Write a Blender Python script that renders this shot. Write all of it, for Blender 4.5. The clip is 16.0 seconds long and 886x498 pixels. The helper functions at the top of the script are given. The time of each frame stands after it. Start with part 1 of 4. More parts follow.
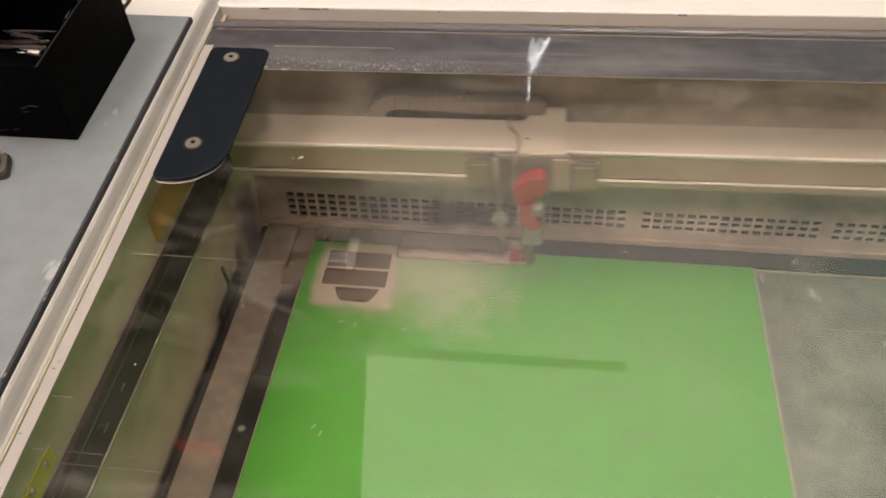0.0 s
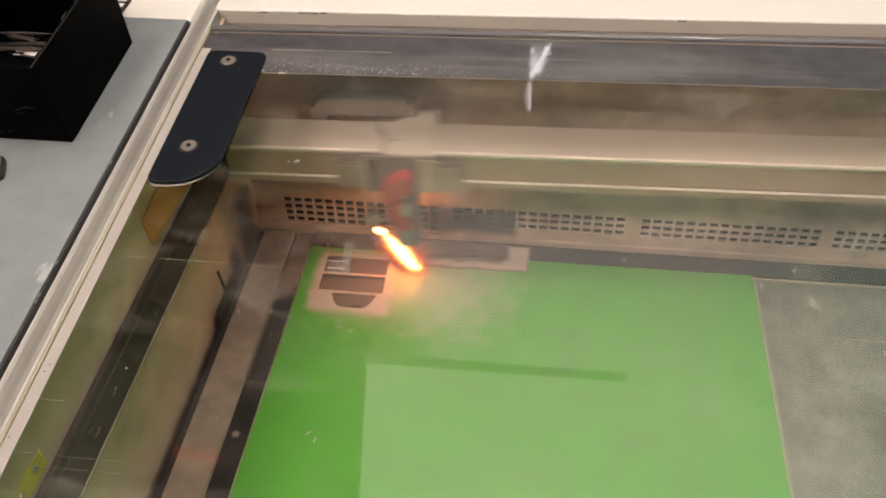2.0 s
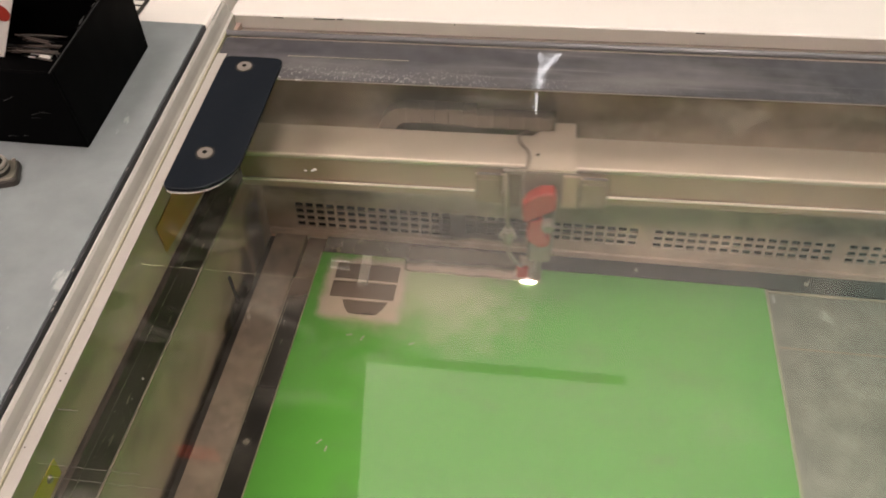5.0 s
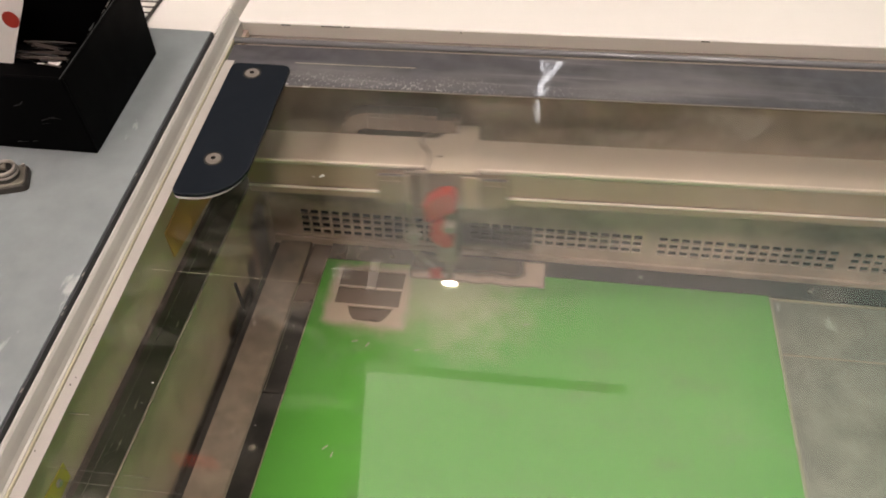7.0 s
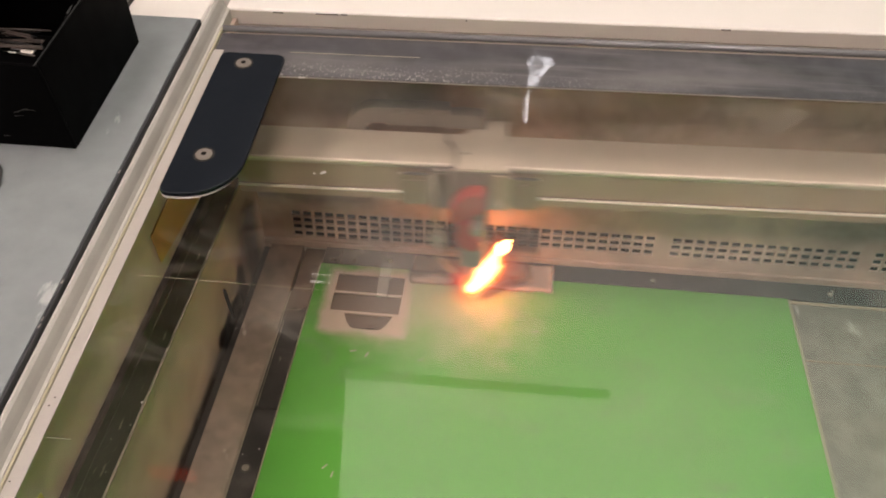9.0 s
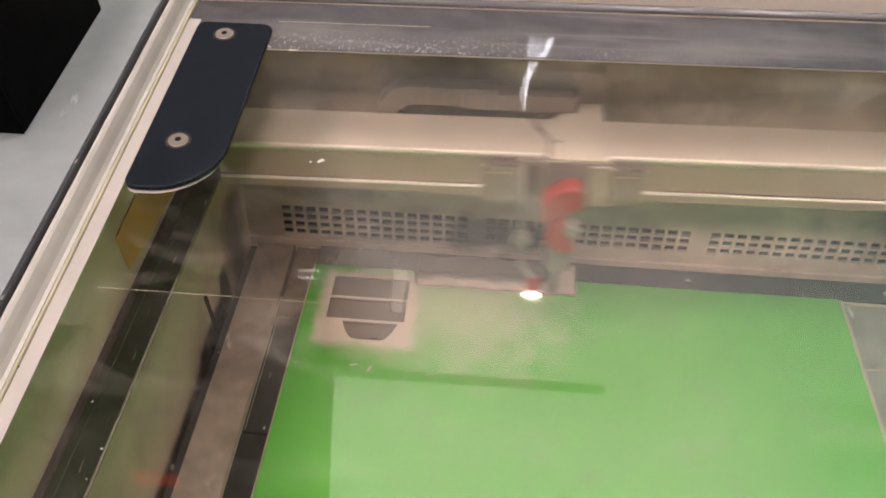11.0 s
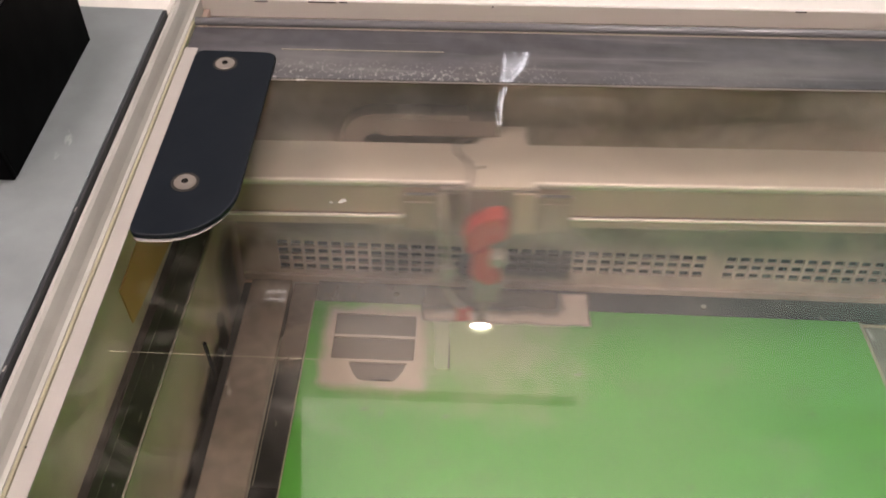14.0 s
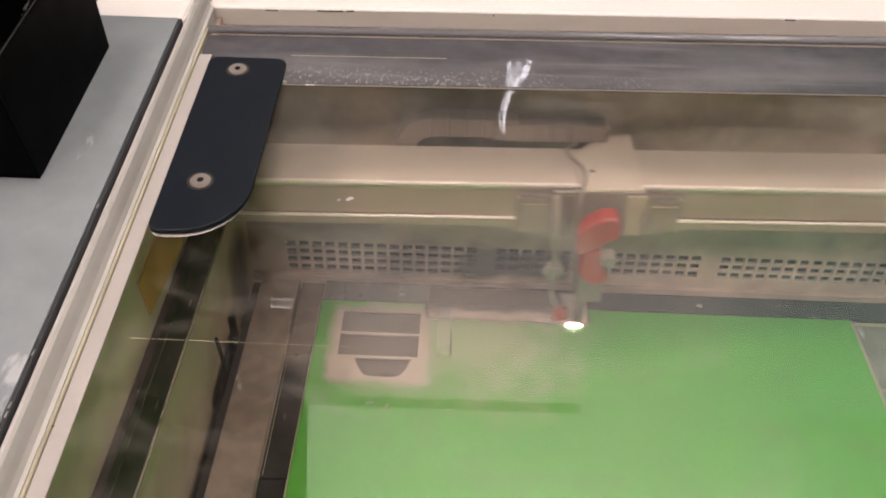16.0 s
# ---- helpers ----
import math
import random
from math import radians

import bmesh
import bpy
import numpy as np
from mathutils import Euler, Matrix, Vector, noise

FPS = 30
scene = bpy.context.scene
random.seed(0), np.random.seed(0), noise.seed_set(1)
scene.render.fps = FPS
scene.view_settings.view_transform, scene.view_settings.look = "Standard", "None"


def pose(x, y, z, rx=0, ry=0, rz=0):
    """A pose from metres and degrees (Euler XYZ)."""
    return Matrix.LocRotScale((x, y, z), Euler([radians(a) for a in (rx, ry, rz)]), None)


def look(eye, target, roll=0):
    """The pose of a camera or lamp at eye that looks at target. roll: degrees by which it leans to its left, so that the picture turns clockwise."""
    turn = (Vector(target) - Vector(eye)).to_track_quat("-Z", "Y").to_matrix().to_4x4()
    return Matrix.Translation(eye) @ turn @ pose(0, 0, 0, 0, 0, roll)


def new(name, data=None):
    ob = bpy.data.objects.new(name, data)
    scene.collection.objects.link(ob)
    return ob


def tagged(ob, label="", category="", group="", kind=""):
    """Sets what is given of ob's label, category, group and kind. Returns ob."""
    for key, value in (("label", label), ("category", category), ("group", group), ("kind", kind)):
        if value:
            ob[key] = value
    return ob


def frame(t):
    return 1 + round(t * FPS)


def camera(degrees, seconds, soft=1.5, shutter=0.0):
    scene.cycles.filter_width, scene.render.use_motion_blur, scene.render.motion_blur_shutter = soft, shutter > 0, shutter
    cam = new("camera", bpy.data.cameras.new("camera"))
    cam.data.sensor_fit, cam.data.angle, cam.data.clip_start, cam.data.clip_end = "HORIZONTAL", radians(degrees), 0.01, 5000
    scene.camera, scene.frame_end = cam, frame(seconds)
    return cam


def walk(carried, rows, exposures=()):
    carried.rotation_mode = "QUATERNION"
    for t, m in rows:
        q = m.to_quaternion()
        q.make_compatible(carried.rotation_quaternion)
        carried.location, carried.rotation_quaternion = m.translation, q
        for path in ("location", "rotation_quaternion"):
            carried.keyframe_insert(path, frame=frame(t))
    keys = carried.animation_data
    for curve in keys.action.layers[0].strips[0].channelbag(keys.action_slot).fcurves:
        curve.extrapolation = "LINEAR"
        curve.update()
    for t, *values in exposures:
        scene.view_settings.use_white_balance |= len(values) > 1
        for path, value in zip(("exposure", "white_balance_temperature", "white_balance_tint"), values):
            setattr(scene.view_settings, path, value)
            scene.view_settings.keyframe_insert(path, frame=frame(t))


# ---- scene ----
# the camera, held in the hand over a laser cutter; x along the rear, y to the rear, z up from the sheet being cut
cam = camera(52.5, 16.0, soft=1.8, shutter=0.9)
PATH = [
    (0, (0.2083, -0.5915, 0.5859), (0.0167, 0.7235, -0.7161), -2.30),
    (0.5, (0.2148, -0.5924, 0.5840), (0.0084, 0.7263, -0.7105), -2.80),
    (1, (0.2102, -0.5906, 0.5850), (0.0195, 0.7310, -0.7105), -2.00),
    (1.5, (0.2102, -0.5878, 0.5859), (0.0205, 0.7310, -0.7115), -1.90),
    (2, (0.2111, -0.5896, 0.5803), (0.0158, 0.7384, -0.7077), -2.00),
    (2.5, (0.2139, -0.5868, 0.5831), (0.0158, 0.7338, -0.7124), -2.10),
    (3, (0.2102, -0.5859, 0.5813), (0.0186, 0.7356, -0.7133), -1.80),
    (3.5, (0.2055, -0.5859, 0.5822), (0.0205, 0.7394, -0.7096), -1.40),
    (4, (0.2027, -0.5850, 0.5831), (0.0130, 0.7403, -0.7077), -1.20),
    (6.5, (0.1934, -0.5813, 0.5868), (0.0037, 0.7449, -0.7031), -0.90),
    (7, (0.1925, -0.5868, 0.5850), (0.0028, 0.7524, -0.6919), -0.80),
    (7.5, (0.1897, -0.5859, 0.5757), (0.0093, 0.7617, -0.6938), -0.70),
    (8, (0.1851, -0.5794, 0.5692), (0.0167, 0.7672, -0.7022), -0.50),
    (8.5, (0.1693, -0.5701, 0.5636), (0.0325, 0.7793, -0.7087), 0.50),
    (9, (0.1637, -0.5571, 0.5515), (0.0279, 0.7961, -0.7180), 0.40),
    (11.5, (0.1237, -0.4790, 0.4855), (0.0484, 0.8621, -0.8007), 1.40),
    (12, (0.1079, -0.4697, 0.4780), (0.0763, 0.8714, -0.8110), 2.60),
    (12.5, (0.0986, -0.4622, 0.4734), (0.0884, 0.8789, -0.8156), 3.00),
    (13, (0.0939, -0.4585, 0.4780), (0.0921, 0.8881, -0.8054), 2.70),
    (13.5, (0.0921, -0.4566, 0.4836), (0.0949, 0.8965, -0.7924), 2.50),
    (14, (0.0977, -0.4594, 0.4845), (0.0856, 0.9040, -0.7803), 1.90),
    (14.5, (0.0986, -0.4631, 0.4855), (0.0828, 0.9077, -0.7710), 1.90),
    (15, (0.1014, -0.4641, 0.4836), (0.0725, 0.9095, -0.7700), 1.40),
    (15.5, (0.1032, -0.4687, 0.4864), (0.0660, 0.9058, -0.7663), 1.30),
    (16, (0.0995, -0.4808, 0.4938), (0.0763, 0.8974, -0.7552), 1.60),
]
EXPOSURES = [(0, 0.46, 6850, 12), (3.8, 0.46, 6900, 12), (6.4, 0.42, 6700, 11), (7.5, 0.42, 6700, 11), (9, 0.4, 6800, 13), (11.3, 0.78, 6550, 16), (12.5, 0.78, 6550, 16), (13.0, 0.56, 6550, 16), (13.5, 0.48, 6550, 16), (14.5, 0.52, 6550, 16), (16, 0.56, 6550, 16)]
walk(cam, [(t, look(eye, target, roll)) for t, eye, target, roll in PATH], EXPOSURES)

# ---- light: a workshop with luminous ceiling panels ----
world = bpy.data.worlds.new("world")
scene.world = world
world.use_nodes = True
world.node_tree.nodes["Background"].inputs[0].default_value = (1.0, 0.95, 0.88, 1)
world.node_tree.nodes["Background"].inputs[1].default_value = 0.05
PANEL_GLOW = 11.0      # lamps over the machine
FRONT_GLOW = 30.0      # lamps on the camera's side of it
FIELD_GLOW = 1.4      # luminous ceiling field beyond the machine
FAR_GLOW = 0.28        # its dimmer far end
FLAME_GLOW = 36.0


# ---- materials ----
def mat(name, base, rough=0.5, metal=0.0, grain=0.15, scale=60.0, stain=0.25, stain_scale=6.0, bump=0.15,
        dark=None, coat=0.0, scuff=None, scuff_scale=90.0, scuff_at=0.66):
    """A surface with fine grain, larger stains and a little relief, at real-world size."""
    m = bpy.data.materials.new(name)
    m.use_nodes = True
    nt = m.node_tree
    n, l = nt.nodes, nt.links
    b = n["Principled BSDF"]
    co = n.new("ShaderNodeTexCoord")
    fine = n.new("ShaderNodeTexNoise")
    fine.inputs["Scale"].default_value, fine.inputs["Detail"].default_value = scale, 6
    big = n.new("ShaderNodeTexNoise")
    big.inputs["Scale"].default_value, big.inputs["Detail"].default_value = stain_scale, 5
    big.inputs["Roughness"].default_value = 0.65
    for t in (fine, big):
        l.new(co.outputs["Object"], t.inputs["Vector"])
    low = dark or tuple(c * 0.55 for c in base)
    ramp = n.new("ShaderNodeValToRGB")
    ramp.color_ramp.elements[0].position, ramp.color_ramp.elements[1].position = 0.35, 0.68
    l.new(big.outputs["Fac"], ramp.inputs["Fac"])
    mix = n.new("ShaderNodeMix")
    mix.data_type = "RGBA"
    mix.inputs[6].default_value, mix.inputs[7].default_value = (*base, 1), (*low, 1)
    amount = n.new("ShaderNodeMath")
    amount.operation = "MULTIPLY"
    amount.inputs[1].default_value = stain
    l.new(ramp.outputs["Color"], amount.inputs[0])
    l.new(amount.outputs[0], mix.inputs[0])
    mix2 = n.new("ShaderNodeMix")
    mix2.data_type, mix2.blend_type = "RGBA", "OVERLAY"
    mix2.inputs[0].default_value = grain
    l.new(mix.outputs[2], mix2.inputs[6])
    l.new(fine.outputs["Fac"], mix2.inputs[7])
    last = mix2.outputs[2]
    if scuff:
        # sparse scratches and rubbed spots, drawn out along one way
        mp, sn, sr, sm = n.new("ShaderNodeMapping"), n.new("ShaderNodeTexNoise"), n.new("ShaderNodeMapRange"), n.new("ShaderNodeMix")
        mp.inputs["Rotation"].default_value, mp.inputs["Scale"].default_value = (0, 0, 0.5), (1.0, 0.35, 1.0)
        sn.inputs["Scale"].default_value, sn.inputs["Detail"].default_value = scuff_scale, 8
        sr.inputs["From Min"].default_value, sr.inputs["From Max"].default_value = scuff_at, scuff_at + 0.05
        sr.inputs["To Max"].default_value = 0.8
        sm.data_type, sm.inputs[7].default_value = "RGBA", (*scuff, 1)
        l.new(co.outputs["Object"], mp.inputs[0])
        l.new(mp.outputs[0], sn.inputs["Vector"])
        l.new(sn.outputs["Fac"], sr.inputs["Value"])
        l.new(sr.outputs[0], sm.inputs[0])
        l.new(last, sm.inputs[6])
        last = sm.outputs[2]
    l.new(last, b.inputs["Base Color"])
    r = n.new("ShaderNodeMapRange")
    r.inputs["To Min"].default_value, r.inputs["To Max"].default_value = max(0.03, rough - 0.1), min(1, rough + 0.12)
    l.new(fine.outputs["Fac"], r.inputs["Value"])
    l.new(r.outputs[0], b.inputs["Roughness"])
    b.inputs["Metallic"].default_value = metal
    b.inputs["Coat Weight"].default_value = coat
    if bump:
        bp = n.new("ShaderNodeBump")
        bp.inputs["Strength"].default_value, bp.inputs["Distance"].default_value = bump, 0.0006
        l.new(fine.outputs["Fac"], bp.inputs["Height"])
        l.new(bp.outputs[0], b.inputs["Normal"])
    return m


def glow(name, colour, strength, clear=0.0):
    """What gives off light; clear: the share of what lies behind that shows through."""
    m = bpy.data.materials.new(name)
    m.use_nodes = True
    n, l = m.node_tree.nodes, m.node_tree.links
    n.remove(n["Principled BSDF"])
    e = n.new("ShaderNodeEmission")
    e.inputs[0].default_value, e.inputs[1].default_value = (*colour, 1), strength
    out = n["Material Output"]
    if clear:
        t, mx = n.new("ShaderNodeBsdfTransparent"), n.new("ShaderNodeMixShader")
        mx.inputs[0].default_value = 1 - clear
        l.new(t.outputs[0], mx.inputs[1])
        l.new(e.outputs[0], mx.inputs[2])
        l.new(mx.outputs[0], out.inputs[0])
    else:
        l.new(e.outputs[0], out.inputs[0])
    return m


def acrylic():
    """Clear acrylic sheet with a film of dust and fine scratches."""
    m = bpy.data.materials.new("clear_acrylic")
    m.use_nodes = True
    n, l = m.node_tree.nodes, m.node_tree.links
    n.remove(n["Principled BSDF"])
    t, g, d = n.new("ShaderNodeBsdfTransparent"), n.new("ShaderNodeBsdfGlossy"), n.new("ShaderNodeBsdfDiffuse")
    t.inputs[0].default_value = (0.975, 0.965, 0.945, 1)
    g.inputs["Roughness"].default_value = 0.016
    d.inputs[0].default_value = (0.85, 0.8, 0.7, 1)
    lw, pw = n.new("ShaderNodeLayerWeight"), n.new("ShaderNodeMath")
    lw.inputs[0].default_value, pw.operation, pw.inputs[1].default_value = 0.5, "POWER", 5.0
    f = n.new("ShaderNodeMapRange")
    f.inputs["To Min"].default_value = 0.045
    l.new(lw.outputs["Facing"], pw.inputs[0])
    l.new(pw.outputs[0], f.inputs["Value"])
    mx, dust = n.new("ShaderNodeMixShader"), n.new("ShaderNodeMixShader")
    co, nz = n.new("ShaderNodeTexCoord"), n.new("ShaderNodeTexNoise")
    nz.inputs["Scale"].default_value, nz.inputs["Detail"].default_value = 9, 8
    nz.inputs["Roughness"].default_value = 0.7
    rg = n.new("ShaderNodeMapRange")
    rg.inputs["From Min"].default_value, rg.inputs["From Max"].default_value = 0.45, 0.78
    rg.inputs["To Min"].default_value, rg.inputs["To Max"].default_value = 0.0015, 0.03
    l.new(co.outputs["Object"], nz.inputs["Vector"])
    l.new(nz.outputs["Fac"], rg.inputs["Value"])
    sp, sr, mxm = n.new("ShaderNodeTexNoise"), n.new("ShaderNodeMapRange"), n.new("ShaderNodeMath")
    sp.inputs["Scale"].default_value, sp.inputs["Detail"].default_value = 260, 2
    sr.inputs["From Min"].default_value, sr.inputs["From Max"].default_value = 0.735, 0.8
    sr.inputs["To Max"].default_value = 0.16
    mxm.operation = "MAXIMUM"
    l.new(co.outputs["Object"], sp.inputs["Vector"])
    l.new(sp.outputs["Fac"], sr.inputs["Value"])
    l.new(sr.outputs[0], mxm.inputs[0])
    l.new(rg.outputs[0], mxm.inputs[1])
    # wiping smears, drawn out across the pane
    sm, sw, se = n.new("ShaderNodeMapping"), n.new("ShaderNodeTexNoise"), n.new("ShaderNodeMapRange")
    sm.inputs["Rotation"].default_value, sm.inputs["Scale"].default_value = (0, 0, -0.5), (1.0, 2.2, 1.0)
    sw.inputs["Scale"].default_value, sw.inputs["Detail"].default_value = 16, 10
    sw.inputs["Roughness"].default_value, sw.inputs["Distortion"].default_value = 0.62, 0.8
    se.inputs["From Min"].default_value, se.inputs["From Max"].default_value = 0.52, 0.8
    se.inputs["To Max"].default_value = 0.065
    both = n.new("ShaderNodeMath")
    both.operation = "ADD"
    l.new(co.outputs["Object"], sm.inputs[0])
    l.new(sm.outputs[0], sw.inputs["Vector"])
    l.new(sw.outputs["Fac"], se.inputs["Value"])
    l.new(mxm.outputs[0], both.inputs[0])
    l.new(se.outputs[0], both.inputs[1])
    l.new(both.outputs[0], dust.inputs[0])
    l.new(t.outputs[0], mx.inputs[1])
    l.new(g.outputs[0], mx.inputs[2])
    l.new(f.outputs[0], mx.inputs[0])
    l.new(mx.outputs[0], dust.inputs[1])
    l.new(d.outputs[0], dust.inputs[2])
    l.new(dust.outputs[0], n["Material Output"].inputs[0])
    return m


M = {
    "white_paint": mat("white_powder_coat", (0.82, 0.78, 0.73), 0.35, grain=0.05, stain=0.08, bump=0.05),
    "cream_paint": mat("cream_paint", (0.66, 0.615, 0.53), 0.4, grain=0.06, stain=0.2, bump=0.05),
    "deck": mat("grey_laminate", (0.238, 0.262, 0.268), 0.42, grain=0.2, stain=0.35, stain_scale=22, bump=0.12, dark=(0.18, 0.195, 0.2), scuff=(0.46, 0.47, 0.47), scuff_scale=75, scuff_at=0.665),
    "deck_edge": mat("black_edge", (0.03, 0.032, 0.035), 0.5, stain=0.3),
    "plate": mat("dark_anodised", (0.007, 0.010, 0.015), 0.42, grain=0.3, stain=0.4, stain_scale=40, bump=0.25, dark=(0.012, 0.015, 0.02)),
    # near-black stands in for shade inside holes; paint chips and dirt share it
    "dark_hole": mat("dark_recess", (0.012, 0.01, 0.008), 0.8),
    "wall": mat("grimy_green_grey_paint", (0.68, 0.54, 0.45), 0.6, grain=0.2, stain=0.5, stain_scale=16, dark=(0.32, 0.25, 0.21), scuff=(0.55, 0.5, 0.42), scuff_scale=70, scuff_at=0.71),
    "rear": mat("sooty_grey_paint", (0.6, 0.47, 0.385), 0.5, grain=0.2, stain=0.8, stain_scale=13, dark=(0.21, 0.165, 0.13)),
    "rubber": mat("black_rubber", (0.034, 0.027, 0.023), 0.65, grain=0.4, stain=0.8, stain_scale=26, dark=(0.06, 0.048, 0.04), scuff=(0.26, 0.22, 0.18), scuff_scale=150, scuff_at=0.655),
    "ledge": mat("sooty_steel", (0.33, 0.27, 0.215), 0.5, 0.1, grain=0.15, stain=0.7, stain_scale=40, dark=(0.13, 0.1, 0.08), scuff=(0.5, 0.44, 0.38), scuff_scale=110, scuff_at=0.68),
    "frame": mat("black_bed_frame", (0.016, 0.015, 0.015), 0.6, grain=0.4, stain=0.7, stain_scale=30, dark=(0.05, 0.045, 0.04), scuff=(0.3, 0.27, 0.23), scuff_scale=140, scuff_at=0.69),
    "bed": mat("grey_bed_plate", (0.26, 0.28, 0.235), 0.45, 0.1, grain=0.3, stain=0.8, stain_scale=14, dark=(0.09, 0.1, 0.08), scuff=(0.42, 0.45, 0.4), scuff_scale=75, scuff_at=0.66),
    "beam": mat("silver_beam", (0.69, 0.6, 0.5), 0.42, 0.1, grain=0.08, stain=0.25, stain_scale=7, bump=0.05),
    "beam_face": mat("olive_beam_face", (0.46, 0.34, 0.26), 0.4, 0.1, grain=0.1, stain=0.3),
    "bright_edge": mat("edge_highlight", (0.92, 0.83, 0.75), 0.35, 0.1, stain=0.1, bump=0.0),
    "red": mat("red_anodised", (0.43, 0.045, 0.03), 0.38, 0.1, grain=0.1, stain=0.3, stain_scale=60, coat=0.15),
    "grey_plate": mat("grey_bracket", (0.42, 0.37, 0.32), 0.45, 0.2, stain=0.3),
    "dark_metal": mat("dark_metal", (0.06, 0.052, 0.045), 0.45, 0.4, stain=0.3),
    "black": mat("black_plastic", (0.0012, 0.0012, 0.0013), 0.5, grain=0.1, stain=0.2, dark=(0.004, 0.004, 0.004), scuff=(0.03, 0.028, 0.026), scuff_scale=42, scuff_at=0.67),
    "amber": mat("amber_label", (0.6, 0.32, 0.08), 0.45, stain=0.5, stain_scale=30),
    "yellow": mat("yellow_label", (0.6, 0.5, 0.03), 0.4, stain=0.3, stain_scale=30),
    "tan": mat("tan_card_edge", (0.44, 0.4, 0.28), 0.7, stain=0.6, stain_scale=30),
    "room": mat("room_paint", (0.55, 0.53, 0.5), 0.8, stain=0.15, stain_scale=1.0, scale=20),
    "room_dark": mat("dark_ceiling_board", (0.045, 0.045, 0.045), 0.8, stain=0.2, stain_scale=1.0, scale=20),
    "floor": mat("grey_vinyl_floor", (0.25, 0.24, 0.22), 0.6, stain=0.3, stain_scale=1.5, scale=30),
    "acrylic": acrylic(),
}
M["rim_paint"] = mat("worn_rim_paint", (0.46, 0.44, 0.405), 0.4, grain=0.12, stain=0.35, stain_scale=18, bump=0.05, dark=(0.36, 0.33, 0.29))
M["dull_nickel"] = mat("dull_nickel", (0.33, 0.3, 0.25), 0.4, 0.4, stain=0.4, stain_scale=90)
M["dust"] = mat("grey_dust", (0.3, 0.28, 0.25), 0.8)
M["pale_edge"] = mat("pale_board_edge", (0.36, 0.37, 0.26), 0.7, grain=0.3, stain=0.7, stain_scale=60, dark=(0.16, 0.2, 0.11))
M["brown_line"] = mat("brown_worn_line", (0.07, 0.055, 0.045), 0.6, stain=0.5, stain_scale=50)
M["hose"] = mat("grey_plastic_hose", (0.33, 0.27, 0.23), 0.45, stain=0.3)
M["clear_tube"] = mat("yellowed_clear_tube", (0.42, 0.36, 0.285), 0.15, grain=0.15, stain=0.6, stain_scale=120, dark=(0.2, 0.17, 0.125))
M["brown_plate"] = mat("brown_stained_plate", (0.17, 0.115, 0.09), 0.5, stain=0.4)
M["dark_scrap"] = mat("dull_wood_scrap", (0.085, 0.07, 0.06), 0.7, 0.0, stain=0.6, stain_scale=90, dark=(0.05, 0.045, 0.04))
M["brown_scrap"] = mat("brown_wood_scrap", (0.075, 0.055, 0.045), 0.6, stain=0.6, stain_scale=120, dark=(0.02, 0.016, 0.014))
M["black"].node_tree.nodes["Principled BSDF"].inputs["Specular IOR Level"].default_value = 0.02
M["char"] = mat("brown_char", (0.25, 0.195, 0.155), 0.8, grain=0.3, stain=0.7, stain_scale=70, dark=(0.1, 0.075, 0.06))
for k in ("frame", "rubber", "plate", "wall", "dark_hole"):
    M[k].node_tree.nodes["Principled BSDF"].inputs["Specular IOR Level"].default_value = 0.2
M["off_white"] = mat("worn_off_white", (0.42, 0.39, 0.355), 0.45, grain=0.1, stain=0.35, stain_scale=30, bump=0.05, scuff=(0.2, 0.17, 0.13), scuff_scale=160, scuff_at=0.7)
M["scrap"] = mat("tarnished_metal", (0.3, 0.27, 0.22), 0.4, 0.6, stain=0.5, stain_scale=60)
M["film"] = mat("dull_tape", (0.13, 0.115, 0.1), 0.4, stain=0.4, stain_scale=60)
M["plate_grey"] = mat("dull_grey_metal", (0.27, 0.225, 0.195), 0.5, 0.2, stain=0.4)
M["screw"] = mat("screw_steel", (0.42, 0.375, 0.33), 0.35, 0.6, stain=0.4, stain_scale=160)
M["chain"] = mat("dull_plastic_chain", (0.25, 0.2, 0.165), 0.6, stain=0.4, stain_scale=30)
M["polished"] = mat("polished_edge_bead", (0.19, 0.19, 0.195), 0.16, 0.0, grain=0.05, stain=0.2, bump=0.0)
M["worn_black"] = mat("worn_black_edge", (0.012, 0.012, 0.012), 0.3, stain=0.3, scuff=(0.12, 0.115, 0.11), scuff_scale=90, scuff_at=0.62)
M["sooty_shade"] = mat("sooty_shade", (0.02, 0.017, 0.015), 0.9, stain=0.4, stain_scale=20, dark=(0.06, 0.05, 0.04))
M["band_edge"] = mat("dusty_adhesive_edge", (0.17, 0.15, 0.125), 0.6, grain=0.3, stain=0.6, stain_scale=60, dark=(0.11, 0.095, 0.075), scuff=(0.6, 0.56, 0.5), scuff_scale=90, scuff_at=0.68)
M["clamp_paint"] = mat("dull_olive_paint", (0.33, 0.25, 0.185), 0.5, 0.1, grain=0.15, stain=0.5, stain_scale=70)
M["dull_line"] = mat("dull_pale_edge", (0.34, 0.3, 0.23), 0.6, stain=0.5, stain_scale=30)


# ---- mesh helpers ----
def box(bm, x0, x1, y0, y1, z0, z1, bevel=0.0, seg=2):
    made = bmesh.ops.create_cube(bm, size=1.0)["verts"]
    bmesh.ops.scale(bm, vec=(x1 - x0, y1 - y0, z1 - z0), verts=made)
    bmesh.ops.translate(bm, vec=((x0 + x1) / 2, (y0 + y1) / 2, (z0 + z1) / 2), verts=made)
    if bevel:
        edges = list({e for v in made for e in v.link_edges})
        bmesh.ops.bevel(bm, geom=edges, offset=bevel, segments=seg, profile=0.5, affect="EDGES", clamp_overlap=True)
    return bm


